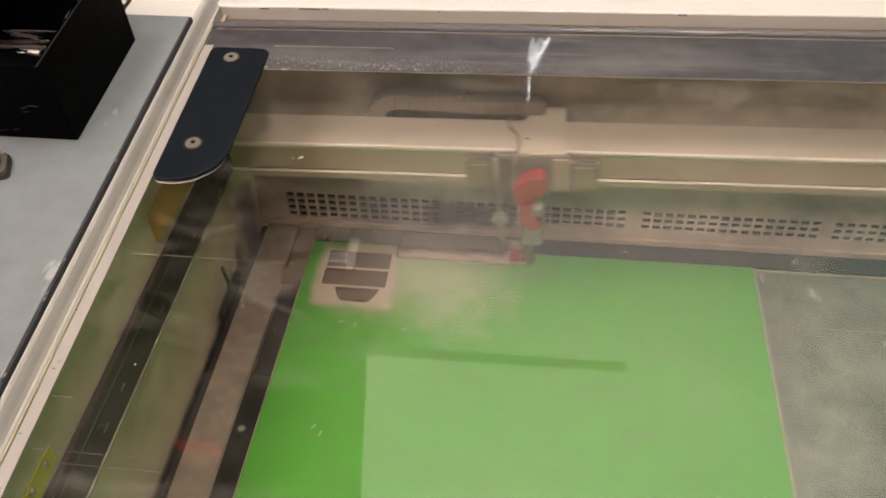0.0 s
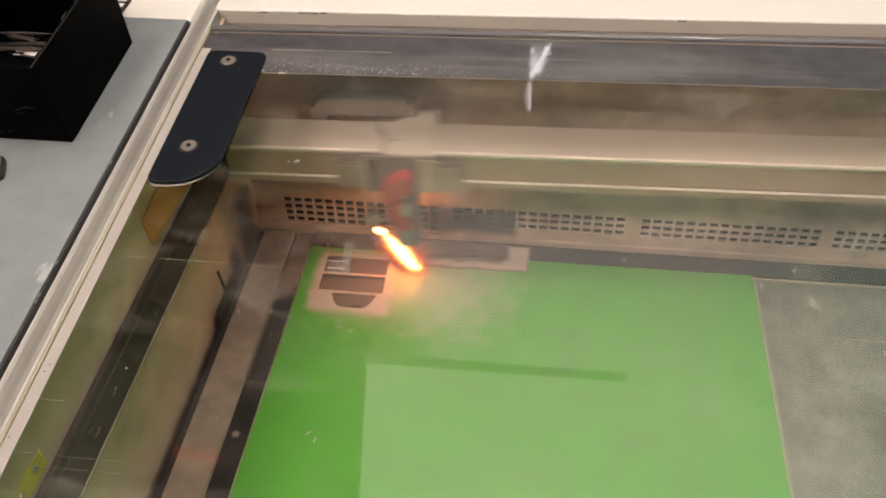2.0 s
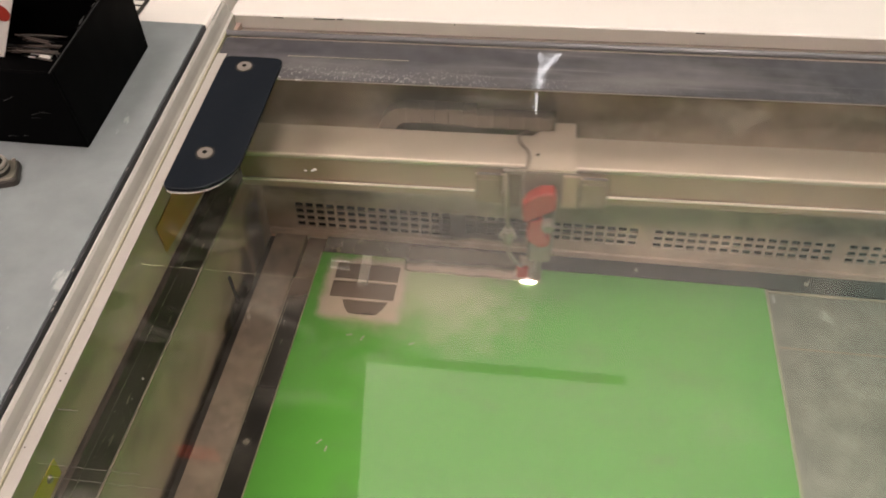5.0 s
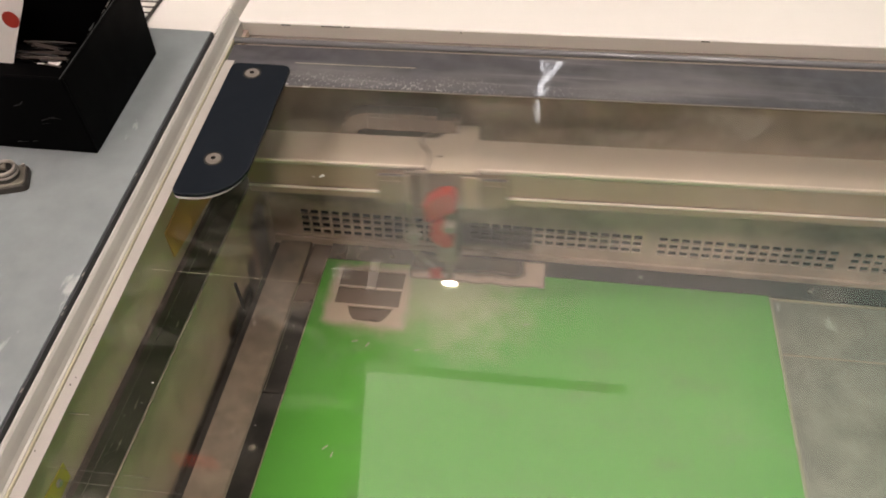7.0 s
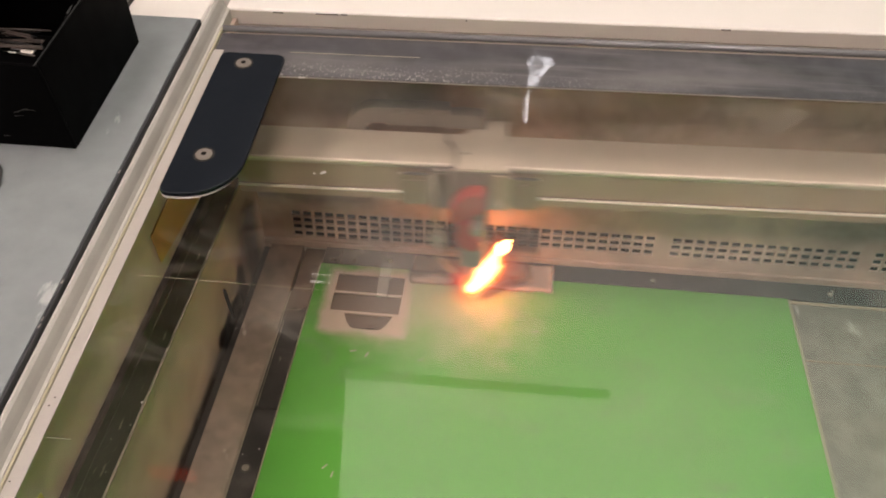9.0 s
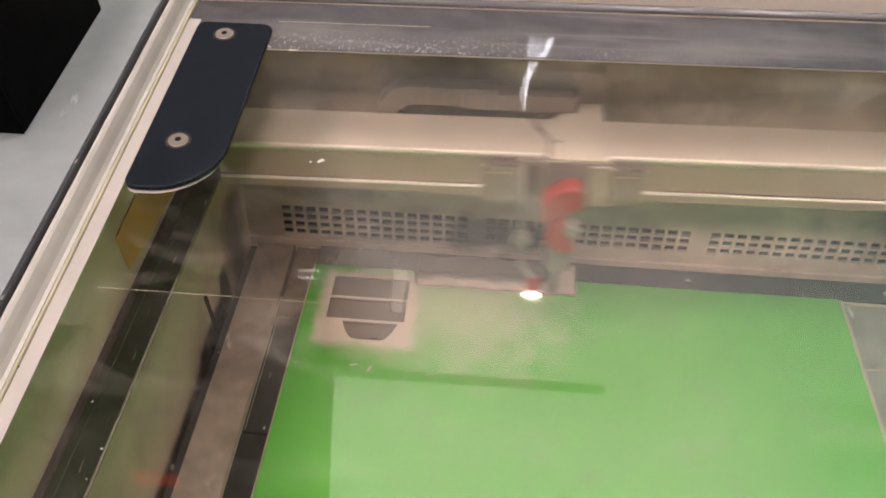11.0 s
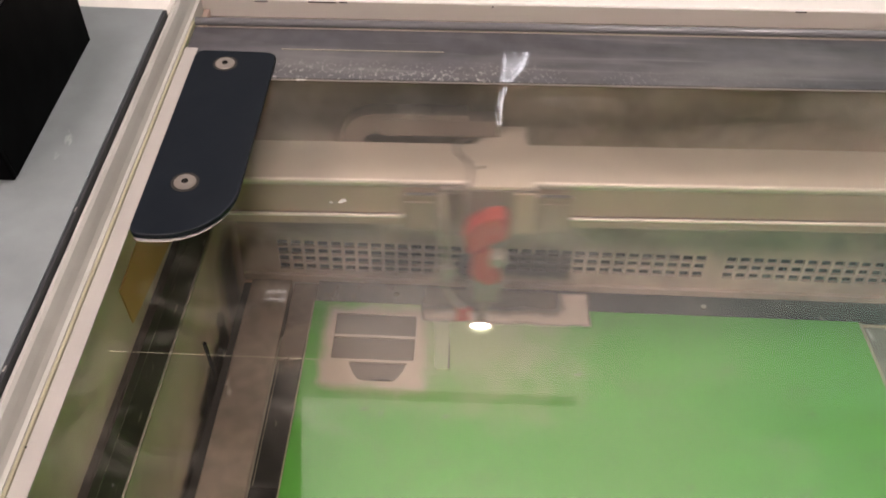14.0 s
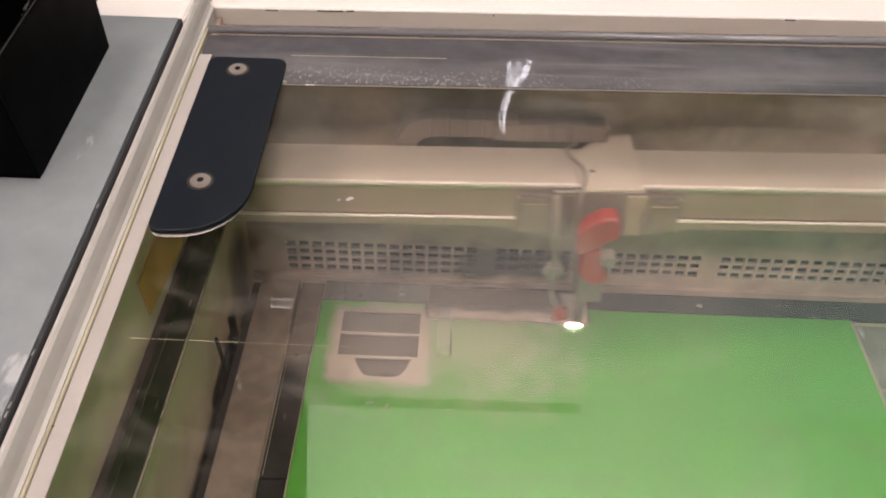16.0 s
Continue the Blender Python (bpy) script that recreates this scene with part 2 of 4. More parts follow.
def rod(bm, a, b, r, r2=None, n=16, cap=True):
    a, b = Vector(a), Vector(b)
    m = Matrix.Translation((a + b) / 2) @ (b - a).to_track_quat("Z", "Y").to_matrix().to_4x4()
    bmesh.ops.create_cone(bm, cap_ends=cap, segments=n, radius1=r, radius2=r if r2 is None else r2, depth=(b - a).length, matrix=m)
    return bm


def prism(bm, outline, z0, z1, bevel=0.0):
    """An upright prism over an outline of (x, y)."""
    low = [bm.verts.new((x, y, z0)) for x, y in outline]
    face = bm.faces.new(low)
    up = bmesh.ops.extrude_face_region(bm, geom=[face])["geom"]
    top = [v for v in up if isinstance(v, bmesh.types.BMVert)]
    bmesh.ops.translate(bm, vec=(0, 0, z1 - z0), verts=top)
    bmesh.ops.recalc_face_normals(bm, faces=bm.faces)
    if bevel:
        rim = [e for e in bm.edges if all(abs(v.co.z - z1) < 1e-7 for v in e.verts) and len(e.link_faces) == 2]
        bmesh.ops.bevel(bm, geom=rim, offset=bevel, segments=2, profile=0.5, affect="EDGES", clamp_overlap=True)
    return bm


def rounded(x0, x1, y0, y1, radii, n=8):
    """The outline of a rectangle with corner radii in the order: low left, low right, high right, high left."""
    pts = []
    for (cx, cy, a), r in zip(((x0, y0, 180), (x1, y0, 270), (x1, y1, 0), (x0, y1, 90)), radii):
        ox = cx + r * (1 if cx == x0 else -1)
        oy = cy + r * (1 if cy == y0 else -1)
        for k in range(n + 1):
            w = radians(a + 90 * k / n)
            pts.append((ox + r * math.cos(w), oy + r * math.sin(w)))
    return pts


def tube(bm, pts, r, n=10):
    """A round tube along points."""
    pts = [Vector(p) for p in pts]
    rings = []
    for k, p in enumerate(pts):
        d = (pts[min(k + 1, len(pts) - 1)] - pts[max(k - 1, 0)]).normalized()
        q = d.to_track_quat("Z", "Y")
        rings.append([bm.verts.new(p + q @ Vector((r * math.cos(2 * math.pi * j / n), r * math.sin(2 * math.pi * j / n), 0))) for j in range(n)])
    for a, b in zip(rings, rings[1:]):
        for j in range(n):
            bm.faces.new((a[j], a[(j + 1) % n], b[(j + 1) % n], b[j]))
    bm.faces.new(rings[0][::-1])
    bm.faces.new(rings[-1])
    return bm


def part(name, bm, material, parent=None, label="", smooth=False):
    me = bpy.data.meshes.new(name)
    if smooth:
        for f in bm.faces:
            f.smooth = True
    bm.to_mesh(me)
    bm.free()
    me.materials.append(M[material] if isinstance(material, str) else material)
    ob = new(name, me)
    if parent:
        ob.parent = parent
    if label:
        tagged(ob, label)
    return ob


def thing(name, label, category, at=(0, 0, 0), group="", kind=""):
    ob = new(name)
    ob.location = at
    ob.empty_display_size = 0.02
    return tagged(ob, label, category, group, kind)


def B():
    return bmesh.new()


# ---- the room, closed round the machine ----
def room():
    f = tagged(part("floor", box(B(), -4, 4, -4, 5.5, -0.95, -0.85), "floor"), "grey vinyl workshop floor", "floor", kind="structure")
    for name, a in (("wall_west", (-4.1, -4, -4, 5.5)), ("wall_east", (4, 4.1, -4, 5.5)), ("wall_south", (-4, 4, -4.1, -4)), ("wall_north", (-4, 4, 5.5, 5.6))):
        tagged(part(name, box(B(), *a, -0.85, 2.62), "room"), "pale painted workshop wall", "wall", kind="structure")
    tagged(part("ceiling", box(B(), -4.1, 4.1, -4.1, 5.6, 2.62, 2.72), "room_dark"), "dark grey board ceiling", "ceiling", kind="structure")
    lamps = {y: glow("lamp_diffuser", (1.0, 0.87, 0.82), g) for y, g in ((-1.9, FRONT_GLOW), (-0.32, PANEL_GLOW))}
    field = glow("luminous_ceiling", (1.0, 0.93, 0.85), FIELD_GLOW)
    far = glow("fading_luminous_ceiling", (1.0, 0.92, 0.84), FAR_GLOW)
    # glow painted as gradients: weaker to the rear, dim teal added on the right
    for sheet_light, rear in ((field, FIELD_GLOW), (far, FAR_GLOW)):
        fn, fl = sheet_light.node_tree.nodes, sheet_light.node_tree.links
        fc, fs, fr = fn.new("ShaderNodeTexCoord"), fn.new("ShaderNodeSeparateXYZ"), fn.new("ShaderNodeMapRange")
        fx, dim, hue = fn.new("ShaderNodeMapRange"), fn.new("ShaderNodeMath"), fn.new("ShaderNodeMix")
        fr.interpolation_type = fx.interpolation_type = "SMOOTHSTEP"
        fr.inputs["From Min"].default_value, fr.inputs["From Max"].default_value = 1.25, 2.65
        fr.inputs["To Min"].default_value, fr.inputs["To Max"].default_value = FIELD_GLOW * (1.0 if sheet_light is field else 0.95), rear
        fx.inputs["From Min"].default_value, fx.inputs["From Max"].default_value = 0.75, 1.75
        dim.operation = "MULTIPLY_ADD"
        dim.inputs[1].default_value, dim.inputs[2].default_value = (-0.6 if sheet_light is field else -0.3), 1.0
        hue.data_type = "RGBA"
        hue.inputs[6].default_value, hue.inputs[7].default_value = (1.0, 0.93, 0.85, 1), (0.66, 1.0, 0.88, 1)
        power = fn.new("ShaderNodeMath")
        power.operation = "MULTIPLY"
        fl.new(fc.outputs["Object"], fs.inputs[0])
        fl.new(fs.outputs[1], fr.inputs["Value"])
        fl.new(fs.outputs[0], fx.inputs["Value"])
        fl.new(fx.outputs[0], dim.inputs[0])
        fl.new(fx.outputs[0], hue.inputs[0])
        if sheet_light is far:
            # its slanting left edge fades out
            run, edge, soft_edge = (fn.new("ShaderNodeMath") for _ in range(3))
            run.operation = edge.operation = "MULTIPLY_ADD"
            soft_edge.operation = "MULTIPLY"
            run.inputs[1].default_value, run.inputs[2].default_value = 0.427, -0.098
            edge.inputs[1].default_value = 1.0
            fade = fn.new("ShaderNodeMapRange")
            fade.interpolation_type = "SMOOTHSTEP"
            fade.inputs["From Min"].default_value, fade.inputs["From Max"].default_value = -0.05, 0.4
            fl.new(fs.outputs[1], run.inputs[0])
            fl.new(fs.outputs[0], edge.inputs[0])
            fl.new(run.outputs[0], edge.inputs[2])
            fl.new(edge.outputs[0], fade.inputs["Value"])
            fl.new(fr.outputs[0], soft_edge.inputs[0])
            fl.new(fade.outputs[0], soft_edge.inputs[1])
            fl.new(soft_edge.outputs[0], power.inputs[0])
        else:
            fl.new(fr.outputs[0], power.inputs[0])
        fl.new(dim.outputs[0], power.inputs[1])
        fl.new(power.outputs[0], fn["Emission"].inputs[1])
        fl.new(hue.outputs[2], fn["Emission"].inputs[0])
    for x in (-0.95, 0.4):
        for y in (-1.9, -0.32):
            t = thing("ceiling_light", "recessed white ceiling light with a glowing diffuser", "lamp", (x, y, 2.6), "ceiling lights")
            for s in (-1, 1):
                part("frame", box(B(), -0.34, 0.34, s * 0.32 - 0.02, s * 0.32 + 0.02, -0.03, 0.02), "room", t)
            part("diffuser", box(B(), -0.3, 0.3, -0.3, 0.3, -0.02, 0.0), lamps[y], t)
    # the luminous field that the lid mirrors: two sheets with a dimly glowing bar between them
    t = thing("luminous_ceiling_panel", "large glowing ceiling panel crossed by a dimmer bar", "lamp", (0, 0, 2.6))
    part("diffuser", prism(B(), [(-0.382, 1.106), (-0.25, 0.07), (3.2, 0.07), (3.2, 1.113), (0.556, 1.113)], -0.02, 0.0), field, t)
    part("diffuser", prism(B(), [(-0.39, 1.144), (0.554, 1.149), (3.2, 1.149), (3.2, 4.9), (-1.56, 4.9), (-0.904, 2.555), (-0.726, 1.931)], -0.02, 0.0), far, t)
    part("diffuser", box(B(), 0.557, 3.2, 1.115, 1.147, -0.02, 0.0), field, t)
    # the bar is no lamp; a weak glow is added to soften its reflection
    part("bar", prism(B(), [(-0.388, 1.108), (0.553, 1.115), (0.553, 1.147), (-0.388, 1.142)], -0.03, 0.0), glow("dim_glow_rib", (1.0, 0.93, 0.85), FIELD_GLOW * 0.3), t, "faintly glowing rib between the sheets")

    t = thing("hanging_lamp", "small hanging lamp with two short glowing tubes", "lamp", (-0.356, 0.974, 1.81))
    tubes = glow("lamp_tube", (1.0, 0.97, 0.92), 6.0)
    for y in (-0.012, 0.012):
        part("tube", rod(B(), (-0.028, y, 0), (0.028, y, 0), 0.0018, n=12), tubes, t)
    part("cord", rod(B(), (0, 0, 0.006), (0, 0, 0.79), 0.0004, n=6), "room", t)
    # unseen red glow, made up for the red blotch mirrored in the lid
    t = thing("red_glow_panel", "made-up red glowing panel, mirrored in the lid as a faint blotch", "sign", (-0.661, 0.428, 1.97))
    part("panel", box(B(), -0.06, 0.06, -0.006, 0.006, -0.03, 0.03, 0.003), glow("red_glow_face", (1.0, 0.08, 0.03), 0.8), t)
    part("cord", rod(B(), (0, 0, 0.03), (0, 0, 0.65), 0.002, n=8), "dark_metal", t)
    # made-up unseen glow behind the machine, mirrored in the lid as a jagged mark
    t = thing("mirrored_mark_glow", "made-up jagged glowing flakes, mirrored in the lid as a white mark", "lamp", (0.182, 0.733, 0.8))
    shine = glow("mark_glow", (0.95, 0.95, 1.0), 9.0)
    part("cord", rod(B(), (-0.0045, 0, 0.143), (-0.0045, 0, 1.82), 0.0003, n=6), "room", t)
    for k in range(30):
        z = 0.0048 * k
        part("flake", box(B(), -0.0062 + random.uniform(-0.001, 0.001), -0.0036 + random.uniform(-0.0006, 0.0016), -0.001, 0.001, z, z + random.uniform(0.0028, 0.0046)), shine, t)
        # a ragged fringe beside its lower half
        if k > 14:
            for j in range(1):
                c = -0.0072 - random.uniform(0.0, 0.009) * math.sin(math.pi * (k - 13) / 18)
                part("flake", box(B(), c - random.uniform(0.0006, 0.0022), c, -0.001, 0.001, z + random.uniform(0, 0.002), z + 0.0038), shine, t)
        # a slanting stroke that meets the upright one, with crumbs of light between them
        if k < 16:
            x = -0.003 + 0.033 * (1 - k / 16)
            part("flake", box(B(), x - random.uniform(0.006, 0.011), x + random.uniform(-0.002, 0.002), -0.001, 0.001, z, z + 0.0036), shine, t)
            for j in range(2):
                c = random.uniform(-0.002, max(-0.001, x - 0.01))
                part("flake", box(B(), c, c + random.uniform(0.0012, 0.004), -0.001, 0.001, z + 0.0005, z + 0.0022), shine, t)


room()


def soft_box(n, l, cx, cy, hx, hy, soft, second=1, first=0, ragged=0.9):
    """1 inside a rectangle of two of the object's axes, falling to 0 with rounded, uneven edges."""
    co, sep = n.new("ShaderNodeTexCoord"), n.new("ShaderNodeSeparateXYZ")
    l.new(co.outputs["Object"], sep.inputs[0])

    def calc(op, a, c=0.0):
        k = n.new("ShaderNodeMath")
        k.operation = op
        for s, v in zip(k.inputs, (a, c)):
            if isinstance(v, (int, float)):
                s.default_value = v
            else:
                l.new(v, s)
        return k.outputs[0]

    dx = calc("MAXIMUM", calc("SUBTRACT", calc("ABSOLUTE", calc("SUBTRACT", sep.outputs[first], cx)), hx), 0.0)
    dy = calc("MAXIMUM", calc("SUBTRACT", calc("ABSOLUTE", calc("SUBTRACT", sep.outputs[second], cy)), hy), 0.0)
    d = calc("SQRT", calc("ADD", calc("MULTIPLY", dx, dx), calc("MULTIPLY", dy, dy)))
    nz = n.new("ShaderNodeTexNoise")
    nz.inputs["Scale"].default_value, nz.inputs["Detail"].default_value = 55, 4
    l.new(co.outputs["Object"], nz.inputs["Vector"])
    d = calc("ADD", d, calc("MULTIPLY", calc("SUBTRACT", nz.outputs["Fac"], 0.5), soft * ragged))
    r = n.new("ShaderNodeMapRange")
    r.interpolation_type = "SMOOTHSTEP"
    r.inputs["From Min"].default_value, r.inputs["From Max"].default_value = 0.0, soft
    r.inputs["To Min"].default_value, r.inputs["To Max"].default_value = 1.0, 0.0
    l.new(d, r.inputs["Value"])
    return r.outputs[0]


def soft_patch(name, base, dark, cx, cy, hx, hy, soft, share, scale, second=1, first=0, ragged=0.9):
    """A film, such as a dusty deposit, that thins out softly and unevenly towards its edge."""
    m = mat(name, base, 0.85, grain=0.2, stain=0.5, stain_scale=scale, dark=dark)
    n, l = m.node_tree.nodes, m.node_tree.links
    b, out = n["Principled BSDF"], n["Material Output"]
    fac = soft_box(n, l, cx, cy, hx, hy, soft, second, first, ragged)
    k, tr, mx = n.new("ShaderNodeMath"), n.new("ShaderNodeBsdfTransparent"), n.new("ShaderNodeMixShader")
    k.operation, k.inputs[1].default_value = "MULTIPLY", share
    l.new(fac, k.inputs[0])
    l.new(k.outputs[0], mx.inputs[0])
    l.new(tr.outputs[0], mx.inputs[1])
    l.new(b.outputs[0], mx.inputs[2])
    l.new(mx.outputs[0], out.inputs[0])
    return m


# ---- the laser cutter's housing ----
FALL = 0.07            # the lid and the side deck fall towards the front, metres per metre
TILT = math.atan(FALL)
LID = 0.2124           # the lid's hinge line
DECK = 0.2133          # underside of the side deck at its rear
WX = -0.0575           # inner left wall
VY = 0.026             # inner rear wall
RX, FY = 0.78, -0.62   # inner right and front walls


def fall(bm, above=-9.0):
    """Lets what lies above a height fall towards the front with the lid."""
    for v in bm.verts:
        if v.co.z > above:
            v.co.z += FALL * v.co.y
    return bm


def skew(bm, k):
    """Turns a long piece a little, its right end to the rear."""
    for v in bm.verts:
        v.co.y += k * v.co.x
    return bm


def sooty_rear():
    """The rear paint with soft sooty stains over the vents and a dark patch above them at the left."""
    m = M["rear"]
    n, l = m.node_tree.nodes, m.node_tree.links
    b = n["Principled BSDF"]
    last = b.inputs["Base Color"].links[0].from_socket
    # the last patch only darkens the wall left above the vents
    for share, patch in ((0.97, (0.148, 0.8715, 0.036, 0.0085, 0.015)), (0.55, (0.09, 0.8715, 0.03, 0.007, 0.02)), (0.6, (-0.005, 0.918, 0.045, 0.012, 0.018))):
        k, mx = n.new("ShaderNodeMath"), n.new("ShaderNodeMix")
        k.operation, k.inputs[1].default_value = "MULTIPLY", share
        l.new(soft_box(n, l, *patch, 2), k.inputs[0])
        mx.data_type = "RGBA"
        mx.inputs[7].default_value = (0.038, 0.029, 0.023, 1)
        l.new(k.outputs[0], mx.inputs[0])
        l.new(last, mx.inputs[6])
        last = mx.outputs[2]
    l.new(last, b.inputs["Base Color"])


def housing():
    sooty_rear()
    t = thing("laser_cutter", "cream painted laser cutter with a deep sooty cutting bay", "laser cutter", (0, 0, -0.85))

    def p(name, bm, material, label=""):
        bmesh.ops.translate(bm, vec=(0, 0, 0.85), verts=bm.verts)
        return part(name, bm, material, t, label)

    # walls of the bay
    p("left_wall", fall(box(B(), WX - 0.008, WX, FY, 0.05, -0.2, 0.2055), 0), "wall", "grimy green-grey painted side wall")
    p("right_wall", fall(box(B(), RX, RX + 0.01, FY, 0.05, -0.2, 0.2055), 0), "wall")
    p("front_wall", fall(box(B(), WX, RX, FY - 0.01, FY, -0.2, 0.2055), 0), "wall")
    p("base", box(B(), -0.6, RX + 0.1, FY - 0.06, 0.6, 0 - 0.84, -0.2), "cream_paint")
    # rear wall with four fields of square openings, one row more in the first
    fields = ((-0.0292, 15, 4), (0.1315, 16, 3), (0.3025, 16, 3), (0.4705, 16, 3))
    step, pitch, hole_w, hole_h, top = 0.0099, 0.0079, 0.0076, 0.0060, 0.0372
    low = top - 4 * pitch
    bm = box(box(B(), WX, RX, VY, VY + 0.0025, top, 0.2), WX, RX, VY, VY + 0.0025, -0.004, low)
    edge = WX
    for x0, n, rows in fields:
        for k in range(n):
            x = x0 + step * k
            box(bm, edge, x, VY, VY + 0.0025, low, top)
            edge = x + hole_w
            for r in range(4):
                z = top - r * pitch
                box(bm, x, edge, VY, VY + 0.0025, z - pitch, z - (hole_h if r < rows else 0))
    box(bm, edge, RX, VY, VY + 0.0025, low, top)
    p("rear_wall", bm, "rear", "sooty grey rear wall with rows of square vent holes")
    # flat dark sheet puts the shade behind the vent holes into its colour
    p("vent_backing", box(B(), WX, RX, VY + 0.010, VY + 0.014, -0.004, 0.195), "dark_hole")
    p("rear_plinth", box(B(), WX, RX, VY - 0.003, VY, -0.004, 0.0042, 0.001), "rear")
    # floor of the bay: sooty ledge on the left, bed plate elsewhere
    p("left_ledge", box(B(), WX + 0.0065, -0.0205, FY, VY - 0.003, -0.012, -0.001, 0.001), "ledge", "sooty brown steel ledge")
    # sooty black strip; the gap's shadow is put into its colour too
    p("dark_gap", box(B(), WX, WX + 0.0063, FY, VY - 0.003, -0.014, -0.006), "sooty_shade", "sooty gap, its shade put into the black")
    p("bed_plate", box(B(), -0.0005, RX, FY, 0.0012, -0.012, -0.004), "bed", "scuffed grey metal bed plate")
    # black rail on the side wall with a pale lower lip
    p("side_rail", box(B(), WX, WX + 0.004, FY, 0.0, 0.1025, 0.1415, 0.001), "rubber", "black rubber guide rail")
    p("rail_flap", box(B(), WX + 0.004, WX + 0.0047, FY, -0.001, 0.1325, 0.1413, 0.0003), "rubber")
    p("rail_crease", box(B(), WX + 0.004, WX + 0.0048, FY, -0.001, 0.1319, 0.1323), "brown_line", "thin brown crease")
    for y in (-0.3466, -0.3636):
        p("rivet", rod(B(), (WX + 0.0008, y, 0.1545), (WX + 0.0022, y, 0.1545), 0.0026, 0.0018, n=14), "screw", "bright label rivet")
    p("rail_lip", box(B(), WX, WX + 0.0048, FY, 0.0, 0.1005, 0.1021, 0.0003), "dull_line")
    # labels and marks on the side wall
    def on_wall(name, outline, thick, material, label):
        bm = B()
        vs = [bm.verts.new((WX + 0.0002, y, z)) for y, z in outline]
        up = bmesh.ops.extrude_face_region(bm, geom=[bm.faces.new(vs)])["geom"]
        bmesh.ops.translate(bm, vec=(thick, 0, 0), verts=[v for v in up if isinstance(v, bmesh.types.BMVert)])
        bmesh.ops.recalc_face_normals(bm, faces=bm.faces)
        return p(name, bm, material, label)

    on_wall("amber_label", [(-0.1667, 0.1775), (-0.1635, 0.152), (-0.09, 0.1445), (-0.09, 0.184)], 0.0008, "amber", "scorched amber label")
    on_wall("yellow_label", [(-0.40, 0.160), (-0.40, 0.141), (-0.337, 0.146), (-0.337, 0.160)], 0.0006, "yellow", "creased yellow warning label")
    p("wall_slot", rod(B(), (WX + 0.001, -0.0833, 0.045), (WX + 0.001, -0.0776, 0.007), 0.0014, n=8), "dark_hole", "narrow dark slot")
    # uneven dark blots along the wall's foot and rear corner, and ash dust behind the cut
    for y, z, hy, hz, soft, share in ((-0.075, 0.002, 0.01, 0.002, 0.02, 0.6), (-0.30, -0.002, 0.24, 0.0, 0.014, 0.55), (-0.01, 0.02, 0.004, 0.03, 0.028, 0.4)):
        blot = soft_patch("dark_blot", (0.03, 0.024, 0.02), (0.07, 0.055, 0.045), y, z + 0.85, hy, hz, soft, share, 50, 2, 1, 0.4)
        p("dark_blot", box(B(), WX + 0.0003, WX + 0.0005, y - hy - soft * 1.4, min(y + hy + soft * 1.4, VY - 0.005), -0.005, z + hz + soft * 1.4), blot, "uneven dark film")
    ash = soft_patch("ash_dust", (0.3, 0.24, 0.2), (0.15, 0.12, 0.1), 0.045, -0.035, 0.035, 0.03, 0.015, 0.7, 60)
    p("ash_dust", box(B(), 0.0, 0.1, -0.09, 0.001, -0.0038, -0.0036), ash, "brown ash dust under the cut-outs")
    # seams across the bed plate
    for y in (-0.0638, -0.335):
        p("bed_seam", box(B(), 0.407, RX, y - 0.0007, y + 0.0007, -0.004, -0.0032), "dull_line")
    p("rear_seam", box(B(), 0.404, RX, -0.0005, 0.0011, -0.004, -0.0022), "tan")
    # channel round the lid
    bm = B()
    profile = [(-0.0700, 0.184), (-0.0700, 0.2248), (-0.0691, 0.2262), (-0.0676, 0.2265), (-0.0662, 0.2254), (-0.0648, 0.2224), (-0.0636, 0.2186), (-0.0622, 0.2162), (-0.0606, 0.2155), (-0.0605, 0.184)]
    up = bmesh.ops.extrude_face_region(bm, geom=[bm.faces.new([bm.verts.new((x, FY - 0.05, z)) for x, z in profile])])["geom"]
    bmesh.ops.translate(bm, vec=(0, 0.716, 0), verts=[v for v in up if isinstance(v, bmesh.types.BMVert)])
    bmesh.ops.recalc_face_normals(bm, faces=bm.faces)
    fall(bm)
    p("left_channel", bm, "rim_paint", "rounded cream rim beside the lid")
    p("gasket", fall(box(B(), -0.0603, -0.0586, FY - 0.05, 0.0215, 0.199, 0.2158, 0.0006)), "tan", "pale yellowed seal")
    bm = box(B(), -0.0645, RX + 0.1, 0.0483, 0.7, 0.196, 0.2188, 0.0016, 3)
    for v in bm.verts:
        # its front is folded in below the edge
        if v.co.y < 0.1 and v.co.z < 0.2:
            v.co.y += 0.007
    p("rear_cover", skew(bm, 0.0345), "white_paint", "white powder-coated rear cover")
    for x0, x1, z in ((0.005, 0.022, 0.2171), (0.024, 0.029, 0.2173), (-0.028, -0.02, 0.2169), (0.1185, 0.1195, 0.2163), (0.308, 0.315, 0.2171)):
        p("paint_chip", skew(box(B(), x0, x1, 0.0478, 0.0482, z - 0.0004, z + 0.0003), 0.0345), "dark_hole", "dark chip in the paint")
    p("corner_cover", box(B(), -0.6, -0.0712, 0.0125, 0.7, 0.195, 0.2262, 0.004, 3), "white_paint")
    p("rear_channel", skew(box(B(), WX - 0.012, RX + 0.1, 0.0285, 0.061, 0.185, 0.2035, 0.001), 0.0345), "plate_grey")
    p("right_rim", fall(box(B(), RX, RX + 0.1, FY - 0.05, 0.047, 0.18, 0.2115, 0.004)), "cream_paint")
    p("front_rim", fall(box(B(), -0.0668, RX - 0.001, FY - 0.06, FY - 0.002, 0.18, 0.2115, 0.004)), "cream_paint")


housing()


